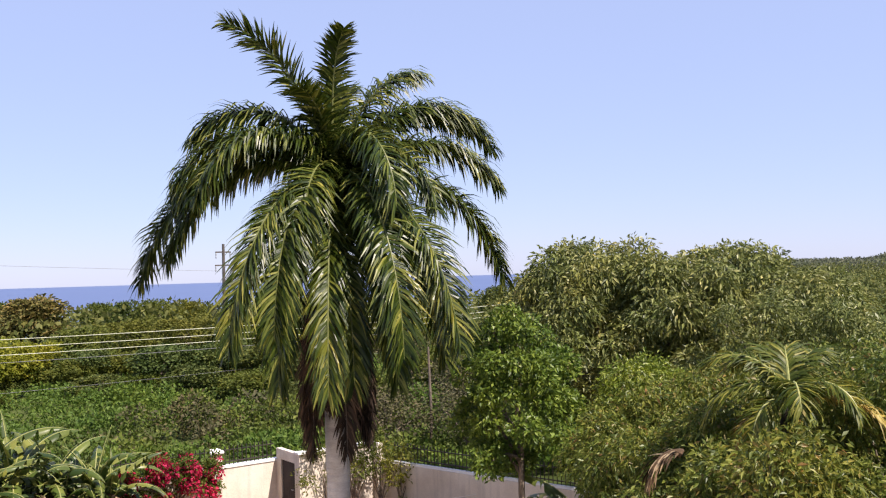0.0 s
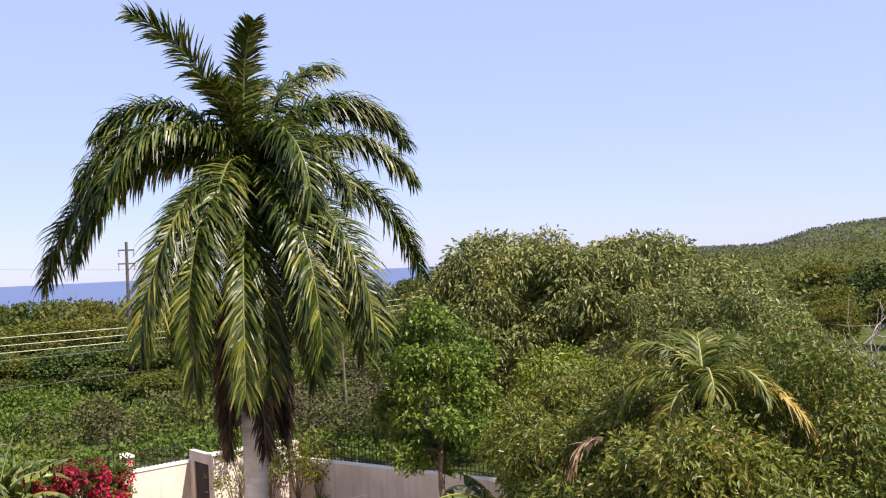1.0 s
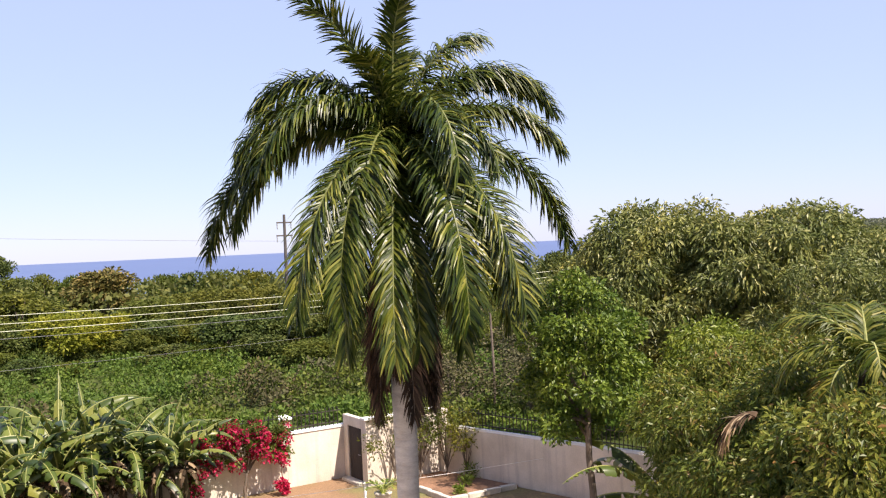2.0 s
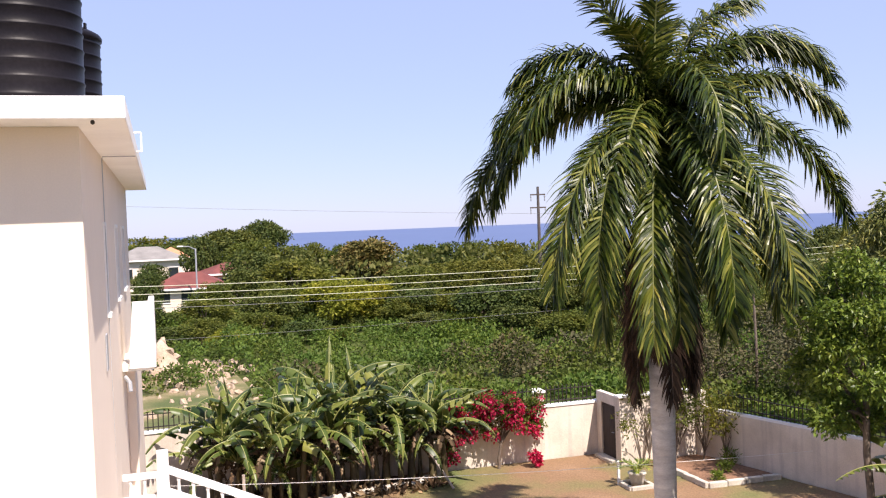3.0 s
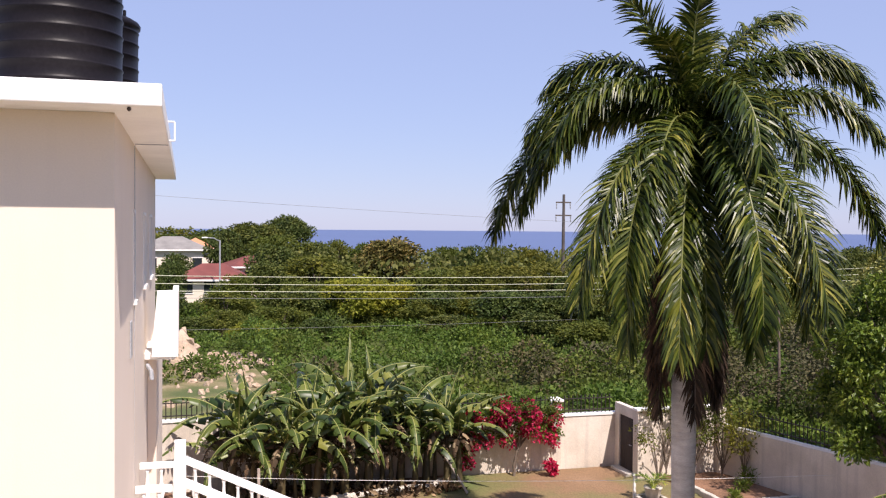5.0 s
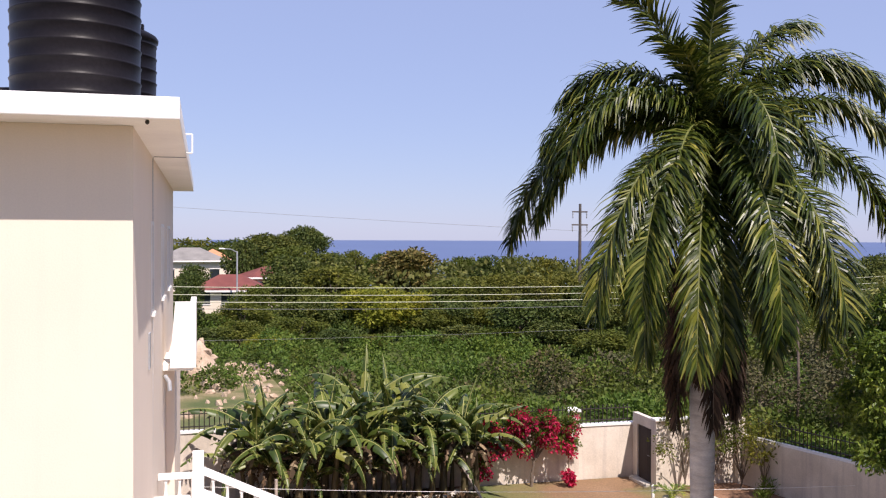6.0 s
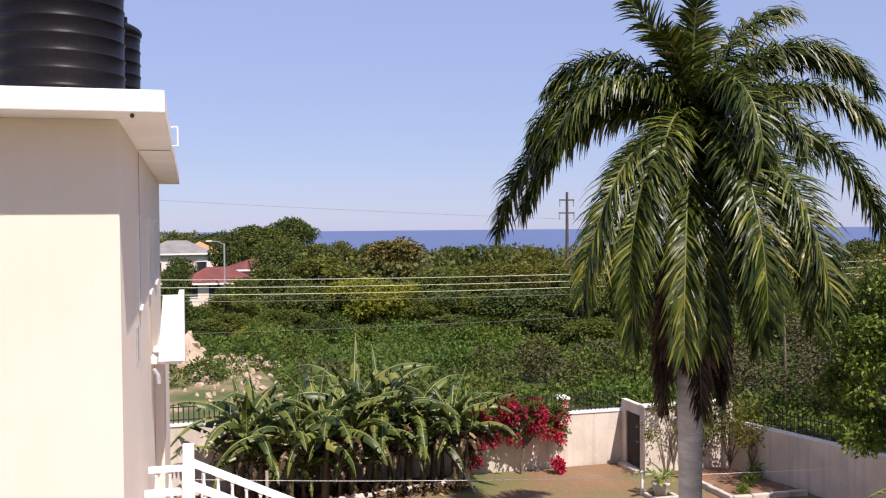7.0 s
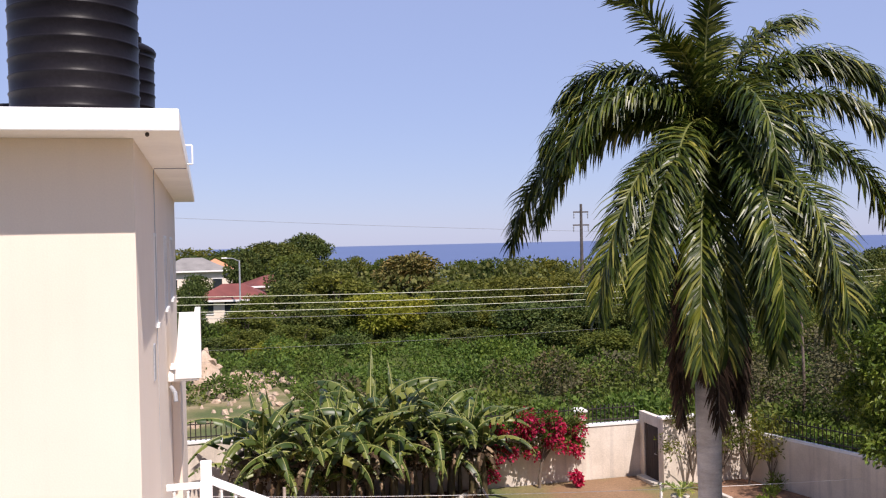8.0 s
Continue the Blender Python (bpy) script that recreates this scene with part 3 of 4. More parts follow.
for ya, yb in ((3.3, 3.75), (6.4, 7.3), (9.2, 10.4)):
    wdw = part("window", Build().box(-0.16, -0.13, ya, yb, 6.5, 7.75), M_GLASS, house, "dark glass louvre window")
    part("window_frame", Build().box(-0.12, 0.02, ya, ya + 0.05, 6.5, 7.75).box(-0.12, 0.02, yb - 0.05, yb, 6.5, 7.75).box(-0.12, 0.02, ya + 0.05, yb - 0.05, 7.7, 7.75).box(-0.12, 0.05, ya + 0.05, yb - 0.05, 6.5, 6.55), M_WHITE, wdw)
    for i in range(8):
        part("louvre", Build().box(-0.1, -0.02, ya + 0.06, yb - 0.06, 6.6 + i * 0.135, 6.615 + i * 0.135), M_GREY, wdw)
# balcony on the side, with its sunlit end panel
balc = part("balcony", Build().box(0.002, 0.5, 6.952, 8.6, 5.28, 5.4, 0.01), M_WHITE, house, "white balcony with solid parapets")
part("end_panel", Build().add([(0.12, 6.83, 5.34), (0.55, 6.83, 5.34), (0.55, 6.83, 6.45), (0.21, 6.83, 6.45), (0.12, 6.95, 5.34), (0.55, 6.95, 5.34), (0.55, 6.95, 6.45), (0.21, 6.95, 6.45)], [(0, 1, 2, 3), (7, 6, 5, 4), (0, 4, 5, 1), (1, 5, 6, 2), (2, 6, 7, 3), (3, 7, 4, 0)]), M_WHITE, balc)
part("parapet", Build().box(0.45, 0.55, 6.952, 8.6, 5.405, 6.43, 0.01), M_WHITE, balc)
part("drain_spout", Build().tube([(0.05, 6.9, 5.2), (0.12, 6.75, 5.12), (0.13, 6.7, 4.98)], 0.035, 8), M_GREY, balc, "grey drain spout")
part("lamp_stub", Build().lathe([(0.01, 0), (0.02, -0.01), (0.018, -0.03), (0.005, -0.04)], 10, (0.16, -0.52, HZ)), M_IRON, house, "dark fitting under the roof slab")
br = Build()
for a, c in (((0.45, 8.0, 8.75), (0.45 + 0.17, 8.0, 8.75)), ((0.45 + 0.17, 8.0, 8.75), (0.45 + 0.17, 8.0, 9.0)), ((0.62, 8.0, 9.0), (0.48, 8.0, 9.0))):
    br.tube([a, c], 0.012, 6)
bob = part("bracket", br, M_WHITE, house, "thin white metal bracket")
bob.location = (-0.1, -4.6, -0.09)
part("conduit", Build().tube([(0.44, 3.4, HZ - 0.02), (0.03, 3.4, HZ - 0.02), (0.02, 3.4, HZ - 0.05), (0.02, 3.4, 4.0)], 0.007, 6), M_GREY, house, "thin grey conduit under the eave")
for z in (2.9, 5.9):
    part("wall_vent", Build().box(0.001, 0.02, 2.6, 2.85, z, z + 0.45, 0.004), M_GREY, house, "grey wall vent")


def water_tank(m, label):
    t = thing("water_tank", m, label, "water tank", "roof water tanks")
    prof, r = [(0.64, 0)], 0.64
    for i in range(8):
        z = 0.0 + i * 0.172
        prof += [(r, z + 0.01), (r + 0.004, z + 0.14), (r + 0.012, z + 0.15), (r + 0.014, z + 0.158), (r + 0.008, z + 0.168)]
    prof += [(r, 1.40), (r + 0.03, 1.42), (r + 0.035, 1.46), (r + 0.01, 1.5), (r - 0.04, 1.53), (0.42, 1.62), (0.26, 1.66)]
    part("body", Build().lathe(prof, 64), M_TANK, t, smooth=True)
    part("lid", Build().lathe([(0.27, 1.655), (0.29, 1.67), (0.29, 1.73), (0.25, 1.76), (0.05, 1.78)], 32), M_TANK, t, smooth=True)
    part("outlet", Build().lathe([(0.05, 0), (0.05, 0.06), (0.03, 0.07), (0.03, 0.14)], 12), M_TANK, t).matrix_basis = pose(0.62, 0, 0.14, 0, 90, 0)
    for a in (0.4, 2.4, 4.4):
        part("lifting_lug", Build().box(-0.03, 0.03, -0.015, 0.015, 0, 0.1, 0.006), M_TANK, t).matrix_basis = pose(0.57 * math.cos(a), 0.57 * math.sin(a), 1.52)
    return t


TOP = HZ + 0.213
tank = water_tank(pose(-3.03, 10.2, TOP, 0, 0, 200), "black ribbed plastic water tank on the flat roof")
copy_thing(tank, pose(-3.02, 13.5, TOP, 0, 0, 75))
pipe = thing("roof_pipe", pose(-3.86, 10.5, TOP), "white plastic pipe rising beside the tank", "pipe")
part("riser", Build().tube([(0, 0, 0), (0, 0, 2.4)], 0.03, 10), M_WHITE, pipe)
part("elbow", Build().tube([(0, 0, 0.2), (0.05, -0.02, 0.25), (0.2, -0.05, 0.25)], 0.045, 10), M_TANK, pipe, "black pipe elbow")

# ---- outside stair ----
SX, SY, LZ = -1.81, 12.95, 3.36
RISE, RUN = 0.15, 0.315
stair = thing("outside_stair", pose(SX, SY, 0), "white outside stair with turned balusters", "stair")
part("landing", Build().box(HX - SX + 0.002, 0.02, 0, 1.3, LZ - 0.2, LZ, 0.01), M_STONE, stair)
for i in range(22):
    z = LZ - RISE * (i + 1)
    part("step", Build().box(0.02 + RUN * i, 0.02 + RUN * (i + 1) + 0.02, 0.06, 1.24, z - RISE - 0.05, z, 0.008), M_STONE, stair)
SLOPE = RISE / RUN
for y in (0.0, 1.3):
    part("newel", Build().box(-0.085, 0.085, y - 0.085, y + 0.085, LZ - 0.25, LZ + 0.96, 0.012), M_WHITE, stair)
    for h, t in ((0.70, 0.055), (0.10, 0.04)):
        x1 = 6.9
        v = [(x, y + q, LZ + h - SLOPE * x + k) for x in (0.08, x1) for q in (-0.05, 0.05) for k in (-t, t)]
        part("sloping_rail", Build().add(v, [(0, 1, 3, 2), (4, 6, 7, 5), (0, 4, 5, 1), (2, 3, 7, 6), (0, 2, 6, 4), (1, 5, 7, 3)]), M_WHITE, stair)
    for h, t in ((0.56, 0.09), (0.02, 0.06)):
        part("landing_rail", Build().box(HX - SX + 0.01, -0.087, y - 0.05, y + 0.05, LZ + h, LZ + h + t, 0.01), M_WHITE, stair)
bal = Build().lathe([(0.045, 0), (0.045, 0.05), (0.025, 0.07), (0.03, 0.1), (0.05, 0.18), (0.045, 0.24), (0.024, 0.38), (0.022, 0.5), (0.035, 0.53), (0.022, 0.55), (0.045, 0.57), (0.045, 0.62)], 12).mesh("baluster", M_WHITE, True)
for y in (0.0, 1.3):
    for i in range(30):
        o = part("baluster", bal, None, stair)
        o.location = (0.22 + i * 0.21, y, LZ + 0.08 - SLOPE * (0.22 + i * 0.21))
    for i in range(3):
        o = part("baluster", bal, None, stair)
        o.location = (HX - SX + 0.12 + i * 0.2, y, LZ + 0.0)

# ---- royal palm ----
PX, PY, CROWN = 7.63, 16.02, 9.6
RT, FW = np.array((0.868, -0.494)), np.array((0.494, 0.868))     # to its side and beyond it, as one looks from the house


def side_dir(deg):
    a = math.radians(deg)
    return RT * math.cos(a) + FW * math.sin(a)


rng = np.random.default_rng(11)
palm = thing("royal_palm", pose(PX, PY, 0), "tall royal palm with a smooth grey trunk and drooping fronds", "palm tree")
prof = [(0.36, -0.1), (0.30, 0.25), (0.26, 0.8)]
z = 0.8
while z < 6.3:
    r = 0.245 - 0.012 * abs(z - 4.2) + 0.002 * math.sin(z * 9)
    prof += [(r, z), (r + 0.001, z + 0.10), (r - 0.004, z + 0.115)]
    z += 0.13
part("trunk", Build().lathe(prof, 28), M_TRUNK, palm, smooth=True)
part("crownshaft", Build().lathe([(0.235, 6.3), (0.25, 6.9), (0.22, 7.6), (0.16, 8.5), (0.1, 9.2), (0.05, 9.6)], 20), M_SHAFT, palm, "green crownshaft, darkened in colour for shade under the fronds", smooth=True)
# side angle (0 right, 90 away, 180 left, 270 near), rise at the base and the tip, length, power of the bend, base height
FRONDS = [
    (193, 72, 18, 3.75, 2.13, -0.04), (290, 86, 20, 2.7, 3.0, 0.3), (30, 62, -4, 3.2, 2.7, 0.03), (174, 75, -53, 3.8, 1.31, -0.33), (206, 69, -75, 3.7, 0.77, 0.03),
    (168, 71, -77, 5.6, 0.55, -0.2), (239, -5, -80, 5.2, 0.9, 0.1), (248, 49, -88, 4.7, 0.45, -0.26), (267, 12, -80, 4.8, 0.41, -0.6), (298, 72, -88, 3.6, 0.7, 0.15),
    (293, 52, -89, 5.3, 0.42, -0.19), (310, 51, -81, 5.2, 0.45, -0.47), (316, 22, -88, 4.8, 0.54, -0.42), (20, 80, -48, 5.0, 1.15, -0.85), (1, 31, -81, 4.7, 0.83, -0.28),
    (182, 66, -70, 4.0, 0.9, -0.1), (255, 60, -85, 3.0, 0.6, -0.2), (240, 5, -88, 4.4, 0.45, -0.6), (305, 0, -88, 4.3, 0.45, -0.6), (325, 60, -80, 3.2, 0.8, -0.1), (265, 30, -86, 2.4, 0.5, -0.5),
    (16, 78, -44, 4.5, 1.25, -0.6), (4, 64, -58, 4.2, 1.05, -0.6), (176, 68, -76, 4.5, 0.6, -0.35), (186, 66, -68, 3.7, 0.8, -0.1), (342, 10, -86, 4.2, 0.5, -0.5), (280, -5, -88, 4.2, 0.45, -0.6),
    (85, 50, -70, 4.0, 0.9, -0.2), (115, 62, -40, 3.2, 0.9, 0.0), (130, 15, -86, 4.3, 0.5, -0.5), (60, 10, -86, 4.3, 0.5, -0.5), (95, -10, -88, 4.2, 0.45, -0.7),
    (60, 84, 30, 2.0, 1.8, 0.1), (235, 82, 10, 1.9, 1.6, 0.1), (150, 40, -70, 2.4, 0.7, -0.4), (30, 35, -75, 2.4, 0.7, -0.4), (200, 35, -75, 2.2, 0.7, -0.5), (330, 35, -75, 2.2, 0.7, -0.5),
]
for az, e0, e1, ln, pw, dz in FRONDS:
    upright, short = e1 > 5, ln < 2.6
    rach, leaves = frond(rng, side_dir(az), e0, e1, ln, pw, 0.52 if short or ln < 2.8 and upright else 0.74 if upright else 0.84, int(54 * ln) + 20, 0.042, 0.45 if upright else 2.1 if e0 > 60 else 1.6, (30, 8, -24), 0.06, (44, 62) if e0 < 25 else (24, 52))
    fr = part("frond", rach, M_RACHIS, palm)
    fr.location = (0.03, -0.02, CROWN + dz)
    part("leaf_blade", leaves, M_LEAF_PALM, fr)
spear = part("spear_leaf", Build().tube([(0, 0, 0), (0.08, 0, 1.4), (0.2, -0.08, 2.9)], (0.05, 0.03, 0.006), 6), M_RACHIS, palm, "unopened pale green spear leaf")
spear.location = (0, 0, CROWN + 0.1)
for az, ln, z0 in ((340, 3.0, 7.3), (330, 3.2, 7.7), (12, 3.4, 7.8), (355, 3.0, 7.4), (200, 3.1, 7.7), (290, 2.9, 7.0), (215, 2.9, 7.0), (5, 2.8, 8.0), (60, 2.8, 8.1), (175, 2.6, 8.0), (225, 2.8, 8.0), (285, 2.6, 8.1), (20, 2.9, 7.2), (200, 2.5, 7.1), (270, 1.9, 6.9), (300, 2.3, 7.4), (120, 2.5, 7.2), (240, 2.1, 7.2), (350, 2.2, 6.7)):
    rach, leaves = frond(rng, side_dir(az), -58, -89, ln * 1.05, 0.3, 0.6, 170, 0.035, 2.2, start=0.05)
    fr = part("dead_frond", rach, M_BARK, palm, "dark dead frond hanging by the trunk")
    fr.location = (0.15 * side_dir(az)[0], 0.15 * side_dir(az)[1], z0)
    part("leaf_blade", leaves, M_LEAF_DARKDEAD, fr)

# ---- young coconut palm ----
coco = thing("coconut_palm", pose(10.15, 7.35, 0), "young coconut palm with yellowing lower fronds", "palm tree")
part("trunk", Build().lathe([(0.22, -0.1), (0.16, 0.5), (0.13, 2), (0.12, 4.4), (0.14, 5.2), (0.08, 5.5)], 16), M_POLE, coco, smooth=True)
CV = np.array((0.83, 0.556))
CR = np.array((0.556, -0.83))
for az, e0, e1, ln, pw, mat in [(185, 74, -80, 2.7, 0.85, 0), (170, 82, -35, 2.7, 1.2, 0), (120, 84, -10, 2.2, 1.4, 0), (95, 86, 10, 1.9, 1.5, 0), (60, 82, -15, 2.2, 1.4, 0), (140, 80, -40, 2.5, 1.2, 0), (280, 82, -78, 2.2, 1.1, 0),
                                (330, 78, -80, 2.5, 1.0, 0), (200, 28, -85, 2.0, 0.7, 1), (352, 45, -80, 3.5, 0.8, 1), (235, 60, -85, 2.0, 0.8, 0), (10, 62, -70, 2.5, 0.9, 0), (300, 20, -86, 1.8, 0.6, 0)]:
    a = math.radians(az)
    rach, leaves = frond(rng, CR * math.cos(a) + CV * math.sin(a), e0, e1, ln * 0.58, pw, 0.5, 85, 0.028, 1.5, (8, 15, 0), 0.12, (30, 60))
    fr = part("frond", rach, M_RIB, coco)
    fr.location = (0, 0, 5.4)
    part("leaf_blade", leaves, M_LEAF_YELLOW if mat else M_LEAF_COCO, fr, "yellow withering leaflets" if mat else "")
dead = thing("dead_frond", pose(8.75, 8.15, 4.85), "brown dried frond caught in the shrubs", "frond")
rach, leaves = frond(rng, (-0.5, 0.4), 40, -70, 0.55, 0.6, 0.55, 40, 0.03, 1.2, (0, -20), 0.05)
part("stalk", rach, M_LEAF_DEAD, dead)
part("leaf_blade", leaves, M_LEAF_DEAD, dead)


# ---- banana plants ----
def banana_leaf(rng, e0, e1, length, width, tilt):
    k = 24
    s = np.linspace(0, 1, k)
    el = np.radians(e0 + (e1 - e0) * s ** 1.2)
    step = np.stack([np.cos(el), 0 * el, np.sin(el)], 1)
    pts = np.concatenate([np.zeros((1, 3)), np.cumsum((step[:-1] + step[1:]) / 2, 0)]) * length / (k - 1)
    rib = Build().tube(pts, np.linspace(0.026, 0.004, k), 6)
    blade = Build()
    for sd in (1, -1):
        i = 2
        lift = tilt + rng.uniform(-0.55, 0.1)
        while i < k - 1:
            j = min(k - 1, i + int(rng.choice((1, 1, 2, 3, 5))))
            v, sag = [], rng.uniform(0.25, 0.9)
            twist = rng.uniform(-0.12, 0.12)
            for q in range(i, j + 1):
                w = width * (math.sin(math.pi * min(1, (s[q] - 0.06) / 0.94) ** 0.62) ** 0.75 if s[q] < 0.999 else 0) + 0.012
                lean = 0.1 * w - (0.07 if q == j else 0) + rng.uniform(-0.01, 0.01)
                up = np.array((-step[q][2], 0, step[q][0]))
                side = np.array((0, sd, 0))
                v += [pts[q], pts[q] + side * w * 0.5 + up * w * (lift + twist) * 0.5 + step[q] * lean * 0.5,
                      pts[q] + side * w * 0.85 + up * w * (lift + twist) * 0.6 - np.array((0, 0, w * sag * 0.4)) + step[q] * lean,
                      pts[q] + side * w + up * w * (lift + twist) * 0.5 - np.array((0, 0, w * sag)) + step[q] * lean * 1.3]
            m = j - i
            blade.add(v, [(4 * q + a, 4 * q + 4 + a, 4 * q + 5 + a, 4 * q + 1 + a) for q in range(m) for a in (0, 1, 2)])
            i = j
    return rib, blade


def banana_plant(rng, m, h, label, dead=4):
    t = thing("banana_plant", m, label, "banana plant", "banana plants in the bed")
    lean = rng.uniform(-0.25, 0.25, 2)
    pts = [(lean[0] * u * u, lean[1] * u * u, h * u) for u in np.linspace(-0.03, 1, 8)]
    part("stem", Build().tube(pts, np.linspace(0.14, 0.055, 8), 12), M_STEM, t, smooth=True)
    n = int(rng.integers(10, 13))
    a0 = rng.uniform(0, 360)
    for i in range(n + dead):
        gone, u = i >= n, i / n
        e0 = 86 - u * 58 + rng.uniform(-6, 6)
        e1 = float(np.interp(u, (0, 0.2, 0.5, 1), (60, -5, -50, -86))) + rng.uniform(-14, 14)
        rib, blade = banana_leaf(rng, 30 if gone else e0, -88 if gone else e1, rng.uniform(1.3, 1.5) if gone else rng.uniform(2.0, 2.7) * (0.72 if u < 0.15 else 1), 0.12 if gone else 0.1 if u < 0.15 else rng.uniform(0.14, 0.21), rng.uniform(-0.1, 0.2))
        lf = part("leaf", rib, M_LEAF_DEAD if gone else M_RIB, t, "dry brown hanging leaf" if gone else "")
        lf.matrix_basis = pose(lean[0], lean[1], h * (0.9 if gone else 1) - 0.05, 0, 0, a0 + i * 137.5)
        part("blade", blade, M_LEAF_DEAD if gone else M_LEAF_BANANA, lf, smooth=not gone)
    return t


rng = np.random.default_rng(21)
plants = [banana_plant(rng, pose(0.75, 25.0, 0.0), 1.75, "tall banana plant with torn arching green leaves"),
          banana_plant(rng, pose(2.6, 25.7, 0.0), 1.9, "banana plant with broad torn green leaves", 5),
          banana_plant(rng, pose(4.3, 26.2, 0.0), 1.95, "banana plant with split leaves and dry brown ones", 6),
          banana_plant(rng, pose(5.1, 26.3, 0.0), 1.6, "smaller banana plant with sunlit leaves")]
for i, (x, y, sc) in enumerate([(-0.5, 25.7, 1.02), (0.2, 26.3, 1.15), (1.6, 26.2, 1.15), (1.75, 25.3, 0.95), (3.4, 26.4, 1.12), (3.3, 25.8, 0.92), (4.7, 26.0, 0.8), (0.0, 25.3, 0.72), (2.7, 26.45, 1.2), (4.0, 26.0, 0.7),
                                (1.2, 25.5, 0.55), (2.2, 25.5, 0.5), (3.0, 25.9, 0.55), (0.4, 25.6, 0.6), (-0.6, 25.9, 0.8), (6.0, 25.9, 0.8), (5.7, 26.1, 0.95), (5.4, 26.45, 0.6), (2.0, 26.0, 0.75), (3.8, 26.3, 0.7)]):
    copy_thing(plants[(i * 3 + 1) % 4], pose(x, y, 0.0, 0, 0, 70 + i * 83) @ Matrix.Scale(sc, 4))
copy_thing(plants[3], pose(12.3, 13.4, 0.0, 0, 0, 40) @ Matrix.Scale(1.15, 4))
prop = thing("wooden_prop", pose(5.95, 24.9, 0.05), "pale wooden pole leaning in the bed", "pole")
part("pole", Build().tube([(0, 0, 0), (-0.28, 0.35, 0.55), (-0.62, 0.75, 1.15)], (0.035, 0.032, 0.028), 8), M_BARE, prop)

# ---- bougainvillea ----
rng = np.random.default_rng(31)
bg = thing("bougainvillea", pose(7.9, 26.5, 0), "crimson flowering bougainvillea spilling over the yard wall", "bush")
bc = np.array([(rng.uniform(-1.7, 1.45), rng.uniform(-0.35, 0.3), rng.uniform(0.85, 2.15)) for _ in range(64)])
bc[:, 2] += 0.25 - 0.16 * (bc[:, 0] - 0.1) ** 2
br_ = rng.uniform(0.12, 0.3, 64)
part("stem", limbs(rng, 0.05, (0.1, 0, 0.9), bc[:14], 6), M_BARK, bg)
part("leaves", Build().quads(foliage(rng, 6500, bc + (0, 0, 0.05), br_ * 1.08, 0.11, 0.55, 0.2, 0.8)), M_LEAF_WILD, bg)
part("blossom", Build().quads(foliage(rng, 5000, np.concatenate([bc[::2], bc[1::4]]) + (0.05, -0.1, -0.05), np.concatenate([br_[::2] * 0.95, br_[1::4] * 0.8]), 0.085, 0.75, 0.3, 0.4)), M_FLOWER, bg, "crimson bracts")
bg2 = thing("bougainvillea_sprig", pose(8.98, 26.2, 0), "small crimson bougainvillea sprig by the wall", "bush")
part("stem", limbs(rng, 0.015, (0, 0, 0.3), [(0, 0, 0.5), (0.1, 0, 0.4)], 5), M_BARK, bg2)
part("blossom", Build().quads(foliage(rng, 500, [(0, 0, 0.35), (0.08, 0, 0.2)], [0.2, 0.16], 0.09, 0.75, 0.3, 0.7)), M_FLOWER, bg2, "crimson bracts")

# ---- shrubs in the yard corner ----
for x, y, h in ((12.2, 25.05, 2.3), (13.1, 25.0, 2.6), (13.9, 24.7, 2.4), (14.25, 24.1, 2.1)):
    t = thing("climbing_shrub", pose(x, y, 0.05), "thin leggy shrub against the sunlit yard wall", "shrub", "shrubs along the gate wall")
    c = np.array([(rng.uniform(-0.8, 0.8), rng.uniform(-0.25, 0.15), h * rng.uniform(0.25, 1.05) ** 0.6) for _ in range(22)])
    part("stem", limbs(rng, 0.035, (0.05, 0, 0.25), c[:14], 5), M_BARK, t)
    part("leaves", Build().quads(foliage(rng, 1000, c, rng.uniform(0.15, 0.4, 22), 0.11, 0.45, 0.3, 0.9)), M_LEAF_WILD, t)
for x, y, s in ((13.6, 23.2, 0.35), (14.2, 23.9, 0.5), (13.0, 22.6, 0.25)):
    t = thing("weed", pose(x, y, 0.05), "small green weed in the soil bed", "plant", "weeds in the soil bed")
    part("leaves", Build().quads(foliage(rng, 240, [(0, 0, s * 0.5), (s * 0.4, 0, s * 0.4)], [s * 0.6, s * 0.5], 0.12, 0.25, -0.3, 1.0)), M_LEAF_BRIGHT, t)
    part("stem", Build().tube([(0, 0, -0.03), (0.01, 0, s * 0.5)], 0.008, 5), M_RIB, t)
pot = thing("potted_plant", pose(10.78, 23.12, 0.012), "spiky green plant in a pale round pot", "potted plant")
part("pot", Build().lathe([(0.16, 0), (0.2, 0.18), (0.24, 0.34), (0.26, 0.36), (0.26, 0.4), (0.2, 0.4)], 20), M_STONE, pot, smooth=True)
for i in range(9):
    rach, leaves = frond(rng, (math.cos(i * 2.4), math.sin(i * 2.4)), 75 - i * 3, -20, 0.7, 1.0, 0.22, 16, 0.03, 0.3, (10, 25))
    fr = part("leaf", rach, M_RIB, pot)
    fr.location, fr.scale = (0, 0, 0.36), (1, 1, 1)
    part("leaf_blade", leaves, M_LEAF_BRIGHT, fr)
stake = thing("white_stake", pose(10.38, 23.45, 0), "short white stake in the lawn", "stake")
part("post", Build().box(-0.035, 0.035, -0.035, 0.035, -0.05, 0.62, 0.008), M_WHITE, stake)
part("cap", Build().lathe([(0.05, 0.62), (0.055, 0.66), (0.02, 0.7)], 10), M_WHITE, stake)
line = thing("clothes_line", pose(0, 0, 0), "white cord strung across the yard between posts", "clothes line")
part("post", Build().tube([(-0.17, 20.6, -0.05), (-0.17, 20.6, 2.2)], 0.035, 8), M_BARE, line)
u = np.linspace(0, 1, 24)
